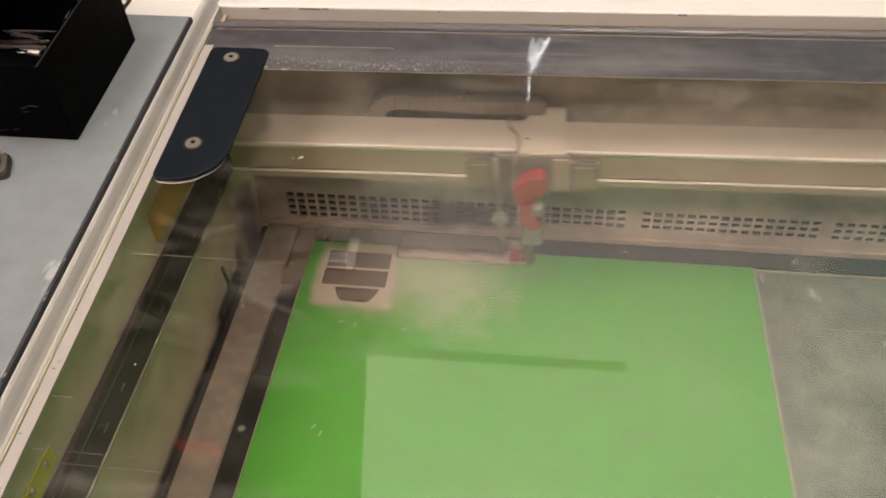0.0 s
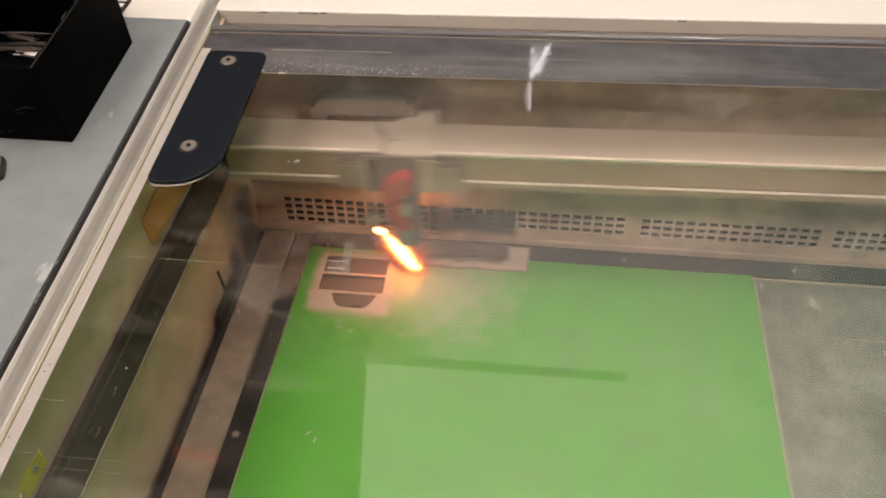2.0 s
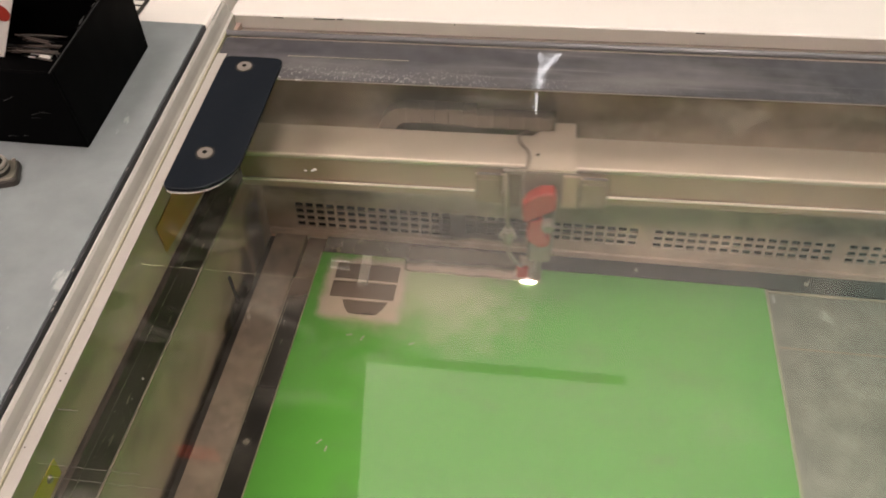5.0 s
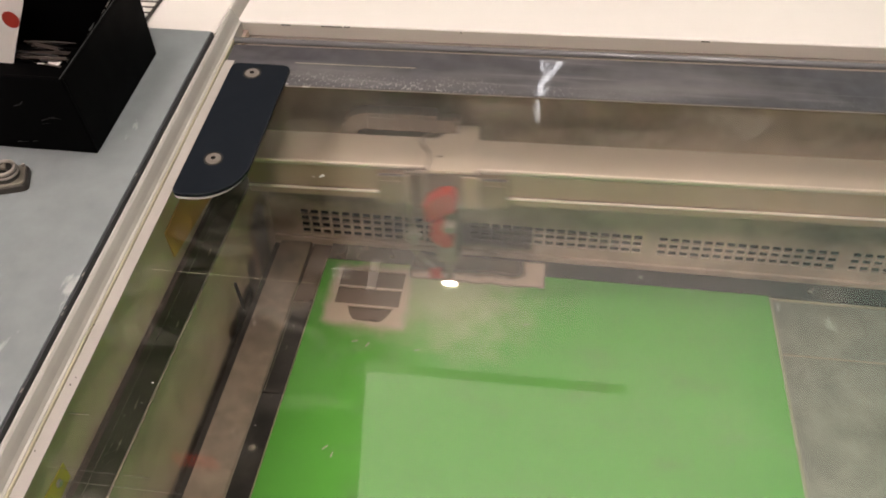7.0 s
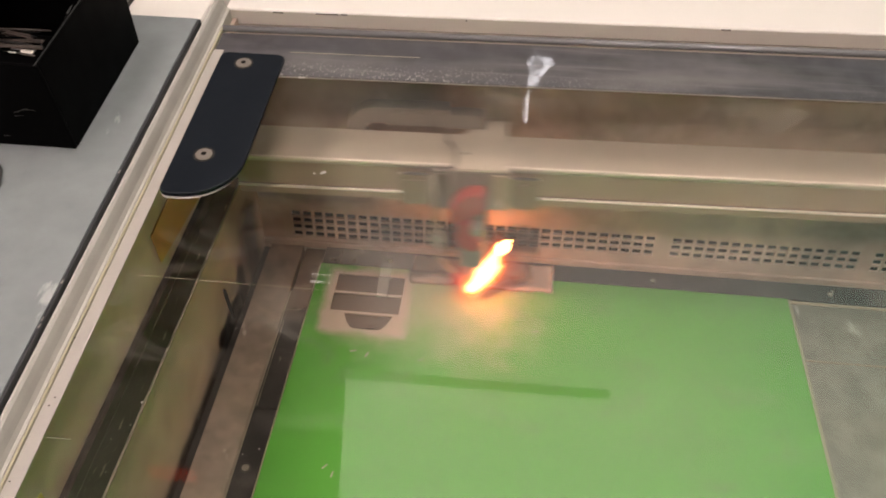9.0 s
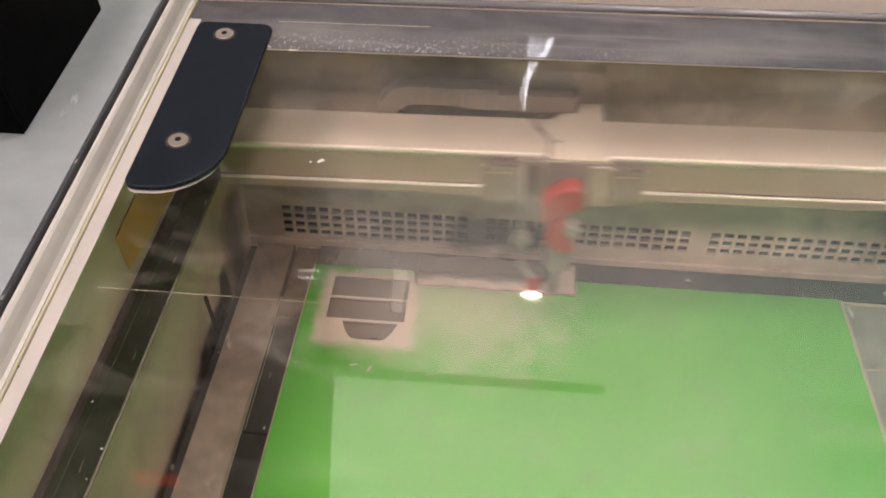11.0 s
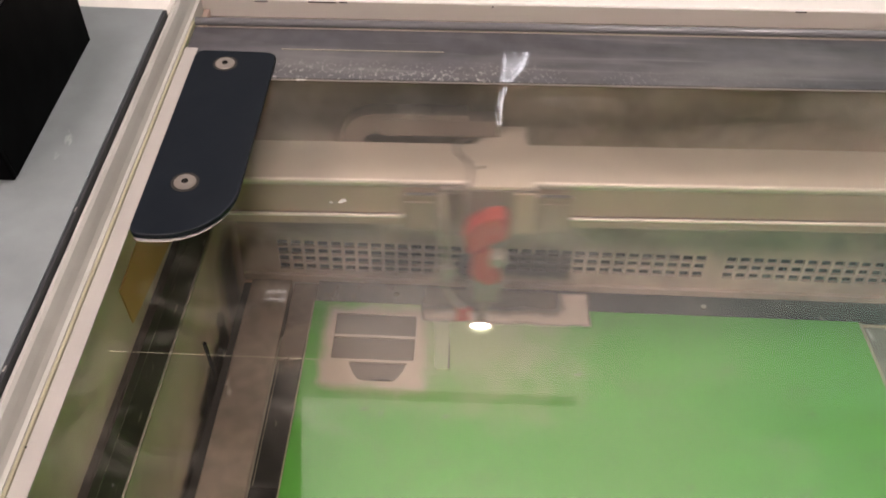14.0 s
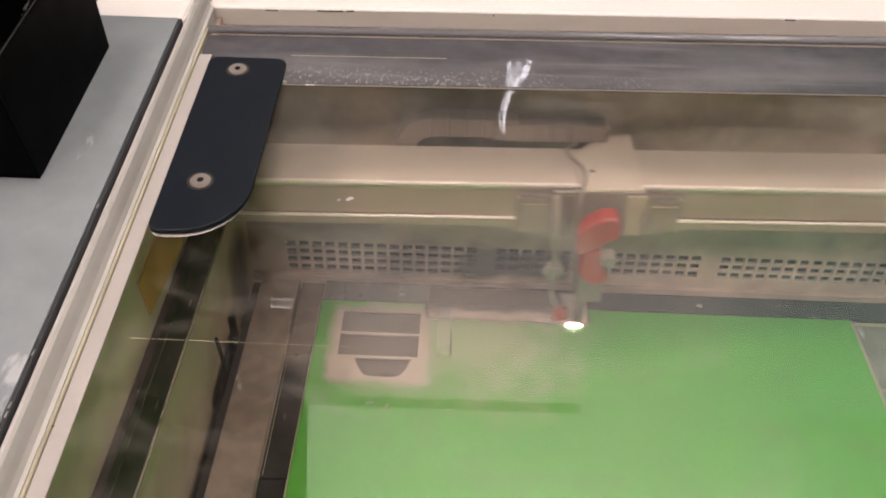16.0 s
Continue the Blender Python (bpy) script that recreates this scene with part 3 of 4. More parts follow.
def bed_frame():
    t = thing("bed_frame", "black metal frame strips round the cutting bed", "bed frame", (0, 0, -0.012))
    z = 0.012
    part("frame_strip", box(B(), -0.0188, -0.0012, -0.1589, -0.036, 0, z + 0.0004, 0.0008), "frame", t)
    part("frame_strip", box(B(), -0.0188, -0.0012, FY, -0.1599, 0, z + 0.0004, 0.0008), "frame", t)
    part("corner_piece", box(B(), -0.0188, -0.0004, -0.0358, 0.0222, 0, z - 0.003, 0.0008), "char", t, "sooty corner piece")
    part("frame_strip", box(B(), 0.0002, RX, 0.0018, 0.0222, 0, z - 0.0006, 0.0008), "frame", t)
    part("edge_rule", box(B(), -0.0010, -0.0004, FY, 0.0, 0, z + 0.0006), "tan", t, "thin tan edge rule")
    part("edge_rule", box(B(), -0.0197, -0.0190, FY, -0.036, 0, z + 0.0004), "dull_line", t)
    part("edge_rule", box(B(), -0.0172, -0.0168, -0.1575, -0.05, z + 0.0004, z + 0.0007), "dull_line", t)
    end = soft_patch("strip_ash", (0.25, 0.2, 0.165), (0.11, 0.09, 0.075), -0.01, -0.036, 0.02, 0.01, 0.03, 0.85, 60)
    part("ash_dust", box(B(), -0.0186, -0.0013, -0.09, -0.0362, z + 0.0007, z + 0.0009), end, t, "brown ash dust")
    rear = soft_patch("rear_ash", (0.27, 0.22, 0.18), (0.1, 0.085, 0.07), 0.06, 0.012, 0.1, 0.014, 0.07, 0.6, 45)
    part("ash_dust", box(B(), 0.0004, 0.24, 0.002, 0.022, z - 0.0003, z - 0.0001), rear, t)
    for x, y in ((-0.0111, -0.2124), (-0.0111, -0.42)):
        bm = bmesh.new()
        bmesh.ops.create_uvsphere(bm, u_segments=14, v_segments=8, radius=0.003, matrix=Matrix.Translation((x, y, z)) @ Matrix.Diagonal((1, 1, 0.7, 1)))
        s = part("screw", bm, "screw", t, "domed steel screw", True)
        part("washer", rod(B(), (x, y, z + 0.0004), (x, y, z + 0.0008), 0.0042, n=20), "dark_metal", s)
    for x in (0.06, 0.29, 0.44):
        part("screw", rod(B(), (x, 0.0105, z - 0.001), (x, 0.0105, z + 0.0004), 0.0022), "scrap", t)


bed_frame()


# ---- the sheet being cut ----
def sheet():
    t = thing("green_sheet", "bright green card sheet with scorched cut-out windows", "sheet", (0, 0, -0.004))
    # windows cut through the sheet, as gaps between strips of one mesh
    x0, x1, y0, y1 = 0.0, 0.4025, -0.56, 0.0008
    bm = bmesh.new()
    xs = [x0, 0.0180, 0.0762, x1]
    z0, z1 = 0.0032, 0.0042
    # strips round the two windows
    box(bm, xs[0], xs[1], -0.0560, y1, z0, z1)
    box(bm, xs[2], xs[3], -0.0560, y1, z0, z1)
    box(bm, xs[1], xs[2], -0.0560, -0.0535, z0, z1)
    box(bm, xs[1], xs[2], -0.0332, -0.0308, z0, z1)
    box(bm, xs[1], xs[2], -0.0104, y1, z0, z1)
    # below them a tub-shaped window
    box(bm, xs[0], 0.0308, -0.0725, -0.0560, z0, z1)
    box(bm, 0.0718, xs[3], -0.0725, -0.0560, z0, z1)
    prism(bm, [(0.0308, -0.0560), (0.0308, -0.0725), (0.0420, -0.0725), (0.0385, -0.0712), (0.0345, -0.0655)], z0, z1)
    prism(bm, [(0.0718, -0.0560), (0.0679, -0.0655), (0.0642, -0.0712), (0.0610, -0.0725), (0.0718, -0.0725)], z0, z1)
    box(bm, xs[0], xs[3], y0, -0.0725, z0, z1)
    part("sheet", bm, green_burnt(), t)
    part("sheet_edge", box(B(), x1, x1 + 0.0028, y0, y1, 0.0006, 0.0036), "pale_edge", t, "pale cut edge")


def green_burnt():
    """Green card, bleached to pale ash round the cut windows."""
    m = mat("green_card_scorched", (0.085, 0.37, 0.038), 0.5, grain=0.06, stain=0.12, stain_scale=8, bump=0.05)
    n, l = m.node_tree.nodes, m.node_tree.links
    b = n["Principled BSDF"]
    last = b.inputs["Base Color"].links[0].from_socket
    for share, patch in ((0.55, (0.100, -0.026, 0.035, 0.012, 0.085)), (0.95, (0.047, -0.041, 0.030, 0.031, 0.012))):
        k, mx = n.new("ShaderNodeMath"), n.new("ShaderNodeMix")
        k.operation, k.inputs[1].default_value = "MULTIPLY", share
        l.new(soft_box(n, l, *patch), k.inputs[0])
        mx.data_type = "RGBA"
        mx.inputs[7].default_value = (0.56, 0.46, 0.39, 1)
        l.new(k.outputs[0], mx.inputs[0])
        l.new(last, mx.inputs[6])
        last = mx.outputs[2]
    l.new(last, b.inputs["Base Color"])
    return m


sheet()


def burnt_strip():
    t = thing("engraved_strip", "pale scorched strip being engraved along the sheet's edge", "engraving", (0, 0, 0.0002))
    pale = soft_patch("pale_residue", (0.7, 0.58, 0.49), (0.36, 0.28, 0.22), 0.142, 0.002, 0.058, 0.013, 0.006, 0.9, 40)
    char = soft_patch("brown_char_film", (0.24, 0.185, 0.15), (0.09, 0.07, 0.055), 0.130, 0.0095, 0.046, 0.006, 0.012, 0.72, 60)
    part("residue", prism(B(), rounded(0.0775, 0.208, -0.0165, 0.0215, (0.001, 0.001, 0.006, 0.001)), 0.0001, 0.0003), pale, t)
    part("char", prism(B(), rounded(0.0785, 0.2, -0.0105, 0.0213, (0.001, 0.001, 0.006, 0.001)), 0.0005, 0.0006), char, t, "brown charred trough")


burnt_strip()


# ---- gantry beam, a little out of square ----
BEAM_TURN = (0, -0.008, 0.022)


def gantry():
    t = thing("gantry_beam", "silver gantry beam with an olive front and bright edges", "gantry", (0, 0.0015, 0.1085))
    t.rotation_euler = BEAM_TURN
    z = -0.1195
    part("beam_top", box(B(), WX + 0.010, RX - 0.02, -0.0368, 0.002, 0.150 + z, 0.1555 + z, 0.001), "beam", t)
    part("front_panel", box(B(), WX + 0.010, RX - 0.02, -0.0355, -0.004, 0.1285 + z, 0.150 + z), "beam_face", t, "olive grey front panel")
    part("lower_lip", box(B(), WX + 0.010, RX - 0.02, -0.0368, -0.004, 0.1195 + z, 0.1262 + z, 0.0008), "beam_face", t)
    # near-white strips carry the beam's edge highlights in their colour
    part("bright_edge", box(B(), WX + 0.010, RX - 0.02, -0.0386, -0.0364, 0.1531 + z, 0.1563 + z, 0.001), "bright_edge", t, "bright upper edge, its highlight put into the colour")
    part("bright_edge", box(B(), WX + 0.010, RX - 0.02, -0.0382, -0.0362, 0.1264 + z, 0.1282 + z, 0.0006), "bright_edge", t)


gantry()


# ---- laser head; its origin lies under the lens on the sheet ----
HEAD = [
    (0, 0.2051), (0.1, 0.1882), (0.2, 0.1672), (0.3, 0.1506), (0.4, 0.1224), (0.5, 0.1079),
    (0.6, 0.0926), (0.7, 0.0823), (0.8, 0.1121), (0.9, 0.1357), (1, 0.1511), (1.1, 0.1788),
    (1.2, 0.2033), (1.3, 0.2003), (1.4, 0.1689), (1.5, 0.1605), (1.6, 0.1312), (1.7, 0.1087),
    (1.8, 0.0871), (1.9, 0.0814), (2, 0.1028), (2.1, 0.1311), (2.2, 0.1470), (2.3, 0.1701),
    (2.4, 0.2007), (2.5, 0.2061), (2.6, 0.1873), (2.7, 0.1710), (2.8, 0.1403), (2.9, 0.1190),
    (3, 0.1035), (3.1, 0.0811), (3.2, 0.0893), (3.3, 0.1142), (3.4, 0.1449), (3.5, 0.1687),
    (3.6, 0.1821), (3.7, 0.2053), (3.8, 0.1871), (3.9, 0.1662), (4, 0.1519), (4.1, 0.1218),
    (4.2, 0.1083), (4.35, 0.0812), (4.95, 0.2060), (5.58, 0.0812), (6.2, 0.2060), (6.3, 0.1890),
    (6.4, 0.1650), (6.5, 0.1499), (6.6, 0.1217), (6.7, 0.1055), (6.8, 0.0842), (6.9, 0.0977),
    (7, 0.1206), (7.1, 0.1414), (7.2, 0.1660), (7.3, 0.1789), (7.4, 0.2071), (7.5, 0.1924),
    (7.6, 0.1745), (7.7, 0.1443), (7.8, 0.1323), (7.9, 0.1021), (8, 0.0813), (8.1, 0.0924),
    (8.2, 0.1065), (8.3, 0.1350), (8.4, 0.1545), (8.5, 0.1660), (8.6, 0.1985), (8.7, 0.2033),
    (8.8, 0.1868), (8.9, 0.1650), (9, 0.1366), (9.1, 0.1142), (9.2, 0.1050), (9.31, 0.0812),
    (9.95, 0.2060), (10.55, 0.0812), (11.17, 0.2060), (11.3, 0.1723), (11.4, 0.1424), (11.5, 0.1276),
    (11.6, 0.1135), (11.7, 0.0921), (11.8, 0.0934), (11.9, 0.1144), (12, 0.1285), (12.1, 0.1497),
    (12.2, 0.1791), (12.3, 0.1876), (12.4, 0.1967), (12.5, 0.1881), (12.6, 0.1590), (12.7, 0.1361),
    (12.8, 0.1140), (12.9, 0.0995), (13, 0.0822), (13.1, 0.1037), (13.2, 0.1248), (13.3, 0.1391),
    (13.4, 0.1698), (13.5, 0.1852), (13.6, 0.2054), (13.7, 0.1857), (13.8, 0.1614), (13.9, 0.1400),
    (14, 0.1255), (14.1, 0.0955), (14.2, 0.0815), (14.3, 0.1011), (14.4, 0.1152), (14.5, 0.1307),
    (14.6, 0.1529), (14.7, 0.1838), (14.8, 0.2060), (14.9, 0.2040), (15, 0.1805), (15.1, 0.1509),
    (15.2, 0.1353), (15.3, 0.1067), (15.4, 0.0811), (15.5, 0.0901), (15.6, 0.1041), (15.7, 0.1347),
    (15.8, 0.1570), (15.9, 0.1788), (16, 0.1943),
]


def laser_head():
    t = thing("laser_carriage", "laser cutting head with a red clamp and silver knob", "laser head", (HEAD[0][1], 0, 0))
    # carriage: cover over the beam and plate down its face
    bm = B()
    prism(bm, [(-0.0155, -0.0425), (0.0235, -0.0425), (0.0235, 0.02), (0.006, 0.02), (-0.0155, -0.004)], 0.1575, 0.1595, 0.0006)
    part("top_cover", bm, "beam", t, "pale grey cover plate")
    part("rear_post", box(B(), 0.006, 0.0235, 0.0035, 0.0175, 0.1205, 0.1573, 0.001), "grey_plate", t)
    # recess drawn as a raised strip, its darkness put into the colour
    part("front_recess", box(B(), -0.0295, -0.0185, -0.0434, -0.0429, 0.1215, 0.1545, 0.0001), "brown_plate", t, "dark brown strip drawn for a recess")
    part("cover_hole", rod(B(), (-0.0067, -0.024, 0.1594), (-0.0067, -0.024, 0.1598), 0.0014, n=10), "dark_hole", t)
    part("front_plate", box(B(), -0.0325, 0.027, -0.0428, -0.0388, 0.121, 0.1572, 0.0012), "plate_grey", t, "dull grey front plate")
    part("side_plate", box(B(), 0.0135, 0.0265, -0.0452, -0.0431, 0.124, 0.156, 0.0008), "beam_face", t)
    for x in (-0.0545, 0.0275):
        part("belt_clamp", box(B(), x, x + 0.0215, -0.0418, -0.0386, 0.1225, 0.151, 0.001), "clamp_paint", t, "dull olive belt clamp")
        part("clamp_plate", box(B(), x + 0.003, x + 0.0185, -0.0432, -0.042, 0.127, 0.147, 0.0006), "clamp_paint", t)
        part("clamp_rim", box(B(), x + 0.002, x + 0.0205, -0.0420, -0.0388, 0.1511, 0.1516, 0.0002), "film", t)
    # red clamp: a slanted block above, a hooked foot below with the knob beside it
    def slab(outline, y0, y1, bevel):
        bm = bmesh.new()
        f = bm.faces.new([bm.verts.new((x, y0, z)) for x, z in outline])
        up = bmesh.ops.extrude_face_region(bm, geom=[f])["geom"]
        bmesh.ops.translate(bm, vec=(0, y1 - y0, 0), verts=[v for v in up if isinstance(v, bmesh.types.BMVert)])
        bmesh.ops.recalc_face_normals(bm, faces=bm.faces)
        bmesh.ops.bevel(bm, geom=bm.edges[:], offset=bevel, segments=2, profile=0.5, affect="EDGES", clamp_overlap=True)
        return bm

    part("clamp", slab([(-0.0168, 0.1335), (-0.0120, 0.1400), (-0.0030, 0.1468), (0.0065, 0.1480), (0.0100, 0.1440), (0.0102, 0.1310), (-0.002, 0.1235), (-0.0145, 0.1165)], -0.0445, -0.0575, 0.0018), "red", t, "red anodised lens clamp")
    part("clamp_foot", slab([(-0.0105, 0.117), (-0.0105, 0.1145), (-0.012, 0.1025), (-0.0098, 0.0955), (-0.0015, 0.0895), (0.0062, 0.0915), (0.0076, 0.0975), (0.0035, 0.1035), (0.0008, 0.114), (0.0, 0.121)], -0.0445, -0.0565, 0.0014), "red", t)
    knob = part("knob", rod(rod(B(), (0.0047, -0.0625, 0.1175), (0.0047, -0.0560, 0.1175), 0.0050, n=20), (0.0047, -0.0645, 0.1175), (0.0047, -0.0626, 0.1175), 0.0039, 0.0048, n=20), "dull_nickel", t, "silver clamping knob", False)
    # the run of the cable chain that is fixed to the carriage
    for k in range(6):
        x = 0.0055 - 0.0125 * (k + 1)
        part("chain_link", box(B(), x, x + 0.0122, 0.0052, 0.0166, 0.1607, 0.1733, 0.0008), "chain", t)
    # lens tube and nozzle
    part("lens_tube", rod(B(), (0, -0.0300, 0.060), (0, -0.0300, 0.121), 0.0105, n=24), "plate_grey", t, "dull grey lens tube")
    part("tube_bracket", box(B(), -0.009, 0.009, -0.0445, -0.0385, 0.062, 0.121, 0.0015), "plate_grey", t)
    part("nozzle", tube(B(), [(0, -0.030, 0.0605), (0, -0.0265, 0.047), (0, -0.0215, 0.031), (-0.0005, -0.0195, 0.0185)], 0.0034), "brown_plate", t, "brown stained angled nozzle")
    part("nozzle_guard", slab([(-0.0185, 0.0165), (-0.0185, 0.029), (-0.0085, 0.030), (-0.0075, 0.0175)], -0.0165, -0.0205, 0.0012), "red", t, "small red guard")
    # air line: a yellowed clear tube with a nickel fitting, and a thin grey hose over the cover
    part("air_pipe", tube(B(), [(-0.0305, -0.0462, 0.1565), (-0.0293, -0.0468, 0.135), (-0.0272, -0.0464, 0.1005)], 0.0021), "clear_tube", t, "yellowed clear air tube", True)
    bm = rod(rod(rod(B(), (-0.0268, -0.0462, 0.085), (-0.0268, -0.0462, 0.1005), 0.0034, n=12), (-0.0268, -0.0462, 0.094), (-0.0268, -0.0462, 0.0985), 0.0052, n=6), (-0.0333, -0.0462, 0.0925), (-0.0205, -0.0462, 0.0925), 0.0027, n=10)
    part("air_fitting", bm, "dull_nickel", t, "nickel air fitting")
    part("air_tube", tube(B(), [(-0.0268, -0.0462, 0.0855), (-0.026, -0.042, 0.07), (-0.022, -0.03, 0.05), (-0.015, -0.0195, 0.031)], 0.0016), "hose", t, "", True)
    hose = [(-0.0155, 0.0005, 0.163), (-0.0195, -0.005, 0.1655), (-0.0222, -0.011, 0.166), (-0.0205, -0.0185, 0.166), (-0.0145, -0.026, 0.165), (-0.0125, -0.033, 0.164), (-0.0138, -0.042, 0.1625), (-0.0162, -0.0475, 0.1575), (-0.0164, -0.0482, 0.146), (-0.0154, -0.0475, 0.134)]
    part("air_hose", tube(B(), hose, 0.0012), "hose", t, "thin grey air hose", True)
    return t


def cable_chain():
    t = thing("cable_chain", "pale grey cable chain bent behind the gantry beam", "cable chain", (0, 0, 0.128))
    n = 9
    for k in range(n):
        a0, a1 = math.pi / 2 + math.pi * k / n, math.pi / 2 + math.pi * (k + 0.98) / n
        bm = B()
        ring = []
        for a in (a0, a1):
            for r in (0.009, 0.023):
                ring.append((r * math.cos(a), r * math.sin(a)))
        (ax, az), (bx, bz), (cx, cz), (dx, dz) = ring
        vs = [bm.verts.new((x, y, z + 0.023)) for y in (0.0045, 0.0172) for x, z in ((ax, az), (bx, bz), (dx, dz), (cx, cz))]
        for q in ((0, 1, 2, 3), (7, 6, 5, 4), (0, 4, 5, 1), (1, 5, 6, 2), (2, 6, 7, 3), (3, 7, 4, 0)):
            bm.faces.new([vs[i] for i in q])
        bmesh.ops.recalc_face_normals(bm, faces=bm.faces)
        part("link", bm, "chain", t)
    for k in range(5):
        x = 0.0002 + 0.0115 * k
        for z in (0.0, 0.032):
            part("link", box(B(), x, x + 0.0113, 0.0045, 0.0172, z, z + 0.014, 0.0008), "chain", t)
    return t


head = laser_head()
chain = cable_chain()


# ---- flame and spot of light where the beam burns the sheet ----
def tongue(bm, base, top, r, n=12, steps=12, wob=0.12, seed=0):
    """A tapered, slightly wavering tongue from base to top."""
    base, top = Vector(base), Vector(top)
    rings = []
    for k in range(steps + 1):
        s = k / steps
        rad = r * max(0.05, (0.55 + 0.45 * math.sin(math.pi * min(1, s * 1.3))) * (1 - max(0, s - 0.55) ** 1.5 * 2.6)) * (1 + wob * math.sin(seed + 9 * s))
        c = base.lerp(top, s) + Vector((r * 0.35 * math.sin(seed + 3 * s), r * 0.2 * math.cos(seed + 4 * s), 0)) * s
        rings.append([bm.verts.new(c + Vector((rad * math.cos(2 * math.pi * j / n), rad * math.sin(2 * math.pi * j / n), 0))) for j in range(n)])
    for a, b in zip(rings, rings[1:]):
        for j in range(n):
            bm.faces.new((a[j], a[(j + 1) % n], b[(j + 1) % n], b[j]))
    bm.faces.new(rings[0][::-1])
    bm.faces.new(rings[-1])
    return bm


def flame(lean, label, tip):
    """A flame blown to one side; lean: +1 to the right, -1 to the left. tip: whether its top has torn off."""
    t = thing("flame", label, "flame", (0, 0, -0.14), "flames")
    core = glow("flame_core", (1.0, 0.3, 0.09), FLAME_GLOW)
    w = 1.15 if tip else 1.5
    top = Vector((lean * 0.0225, -0.009 if tip else -0.004, 0.05 if tip else 0.053))
    part("core", tongue(B(), (0, 0, 0.0015), top, 0.0048 * w, seed=1), core, t, "", True)
    # outer shells: orange edge, then the flame's bloom as added glowing skins
    for k, (grow, wide, colour, power, clear) in enumerate(((1.05, 1.35, (1.0, 0.27, 0.05), 7.0, 0.55), (1.1, 1.8, (1.0, 0.2, 0.04), 4.0, 0.78), (1.16, 2.5, (1.0, 0.17, 0.04), 1.8, 0.9), (1.22, 3.4, (1.0, 0.15, 0.045), 1.3, 0.94), (1.28, 4.4, (1.0, 0.15, 0.05), 1.0, 0.955))):
        part("fringe", tongue(B(), (-lean * 0.0005 * k, -0.0005 * k, 0.001), top * grow, 0.0048 * w * wide, seed=1, wob=0.06), glow("flame_edge_halo", colour, power, clear), t, "", True)
    if not tip:
        part("lick", tongue(B(), (lean * 0.004, 0.001, 0.004), (lean * 0.0215, 0.002, 0.030), 0.0042, steps=9, seed=5), core, t, "short side lick of flame", True)
        part("tip", tongue(B(), top * 0.9, top * 1.22 + Vector((lean * 0.002, 0, 0)), 0.0042, steps=8, seed=3), core, t, "thin flickering tip", True)
    if tip:
        part("tip", tongue(B(), (lean * 0.0245, -0.009, 0.0505), (lean * 0.033, -0.009, 0.0565), 0.0036, steps=6, seed=2), core, t, "torn-off flickering tip", True)
    return t


def spot():
    t = thing("burning_spot", "small white-hot burning spot on the sheet", "spot", (0, 0, 0.0005))
    bm = bmesh.new()
    bmesh.ops.create_uvsphere(bm, u_segments=16, v_segments=8, radius=1, matrix=Matrix.Diagonal((0.0054, 0.0024, 0.0015, 1)))
    part("core", bm, glow("white_heat", (1.0, 0.93, 0.9), 14.0), t, "", True)
    # glowing shell stands in for the pinkish bloom round the spot
    bm = bmesh.new()
    bmesh.ops.create_uvsphere(bm, u_segments=16, v_segments=8, radius=1, matrix=Matrix.Diagonal((0.0085, 0.0042, 0.0024, 1)))
    part("fringe", bm, glow("heat_halo", (1.0, 0.6, 0.5), 1.0, 0.78), t, "", True)
    return t


def burst():
    t = thing("flame", "short bright burst of flame on the cut", "flame", (0, 0, -0.14), "flames")
    part("core", tongue(B(), (0, 0, 0.001), (-0.002, 0.001, 0.011), 0.0066, seed=2), glow("burst_core", (1.0, 0.8, 0.65), 14.0), t, "", True)
    part("tip", tongue(B(), (-0.004, 0.001, 0.015), (-0.006, 0.001, 0.026), 0.003, seed=4), glow("burst_tip", (1.0, 0.45, 0.2), 2.0, 0.5), t, "thin orange tip", True)
    # glowing shells added as the burst's bloom
    for wide, power, clear in ((1.6, 2.0, 0.7), (2.4, 1.2, 0.88), (3.4, 0.8, 0.94)):
        part("fringe", tongue(B(), (0, -0.0005 * wide, 0.0008), (-0.003, 0, 0.012 + 0.004 * wide), 0.0072 * wide, seed=2, wob=0.06), glow("flame_edge_halo", (1.0, 0.26, 0.08), power, clear), t, "", True)
    return t


fire_burst = burst()
fire_right = flame(1, "bright yellow-white flame leaning over the cut", False)
fire_left = flame(-1, "bright narrow flame with a torn-off tip", True)
burn = spot()


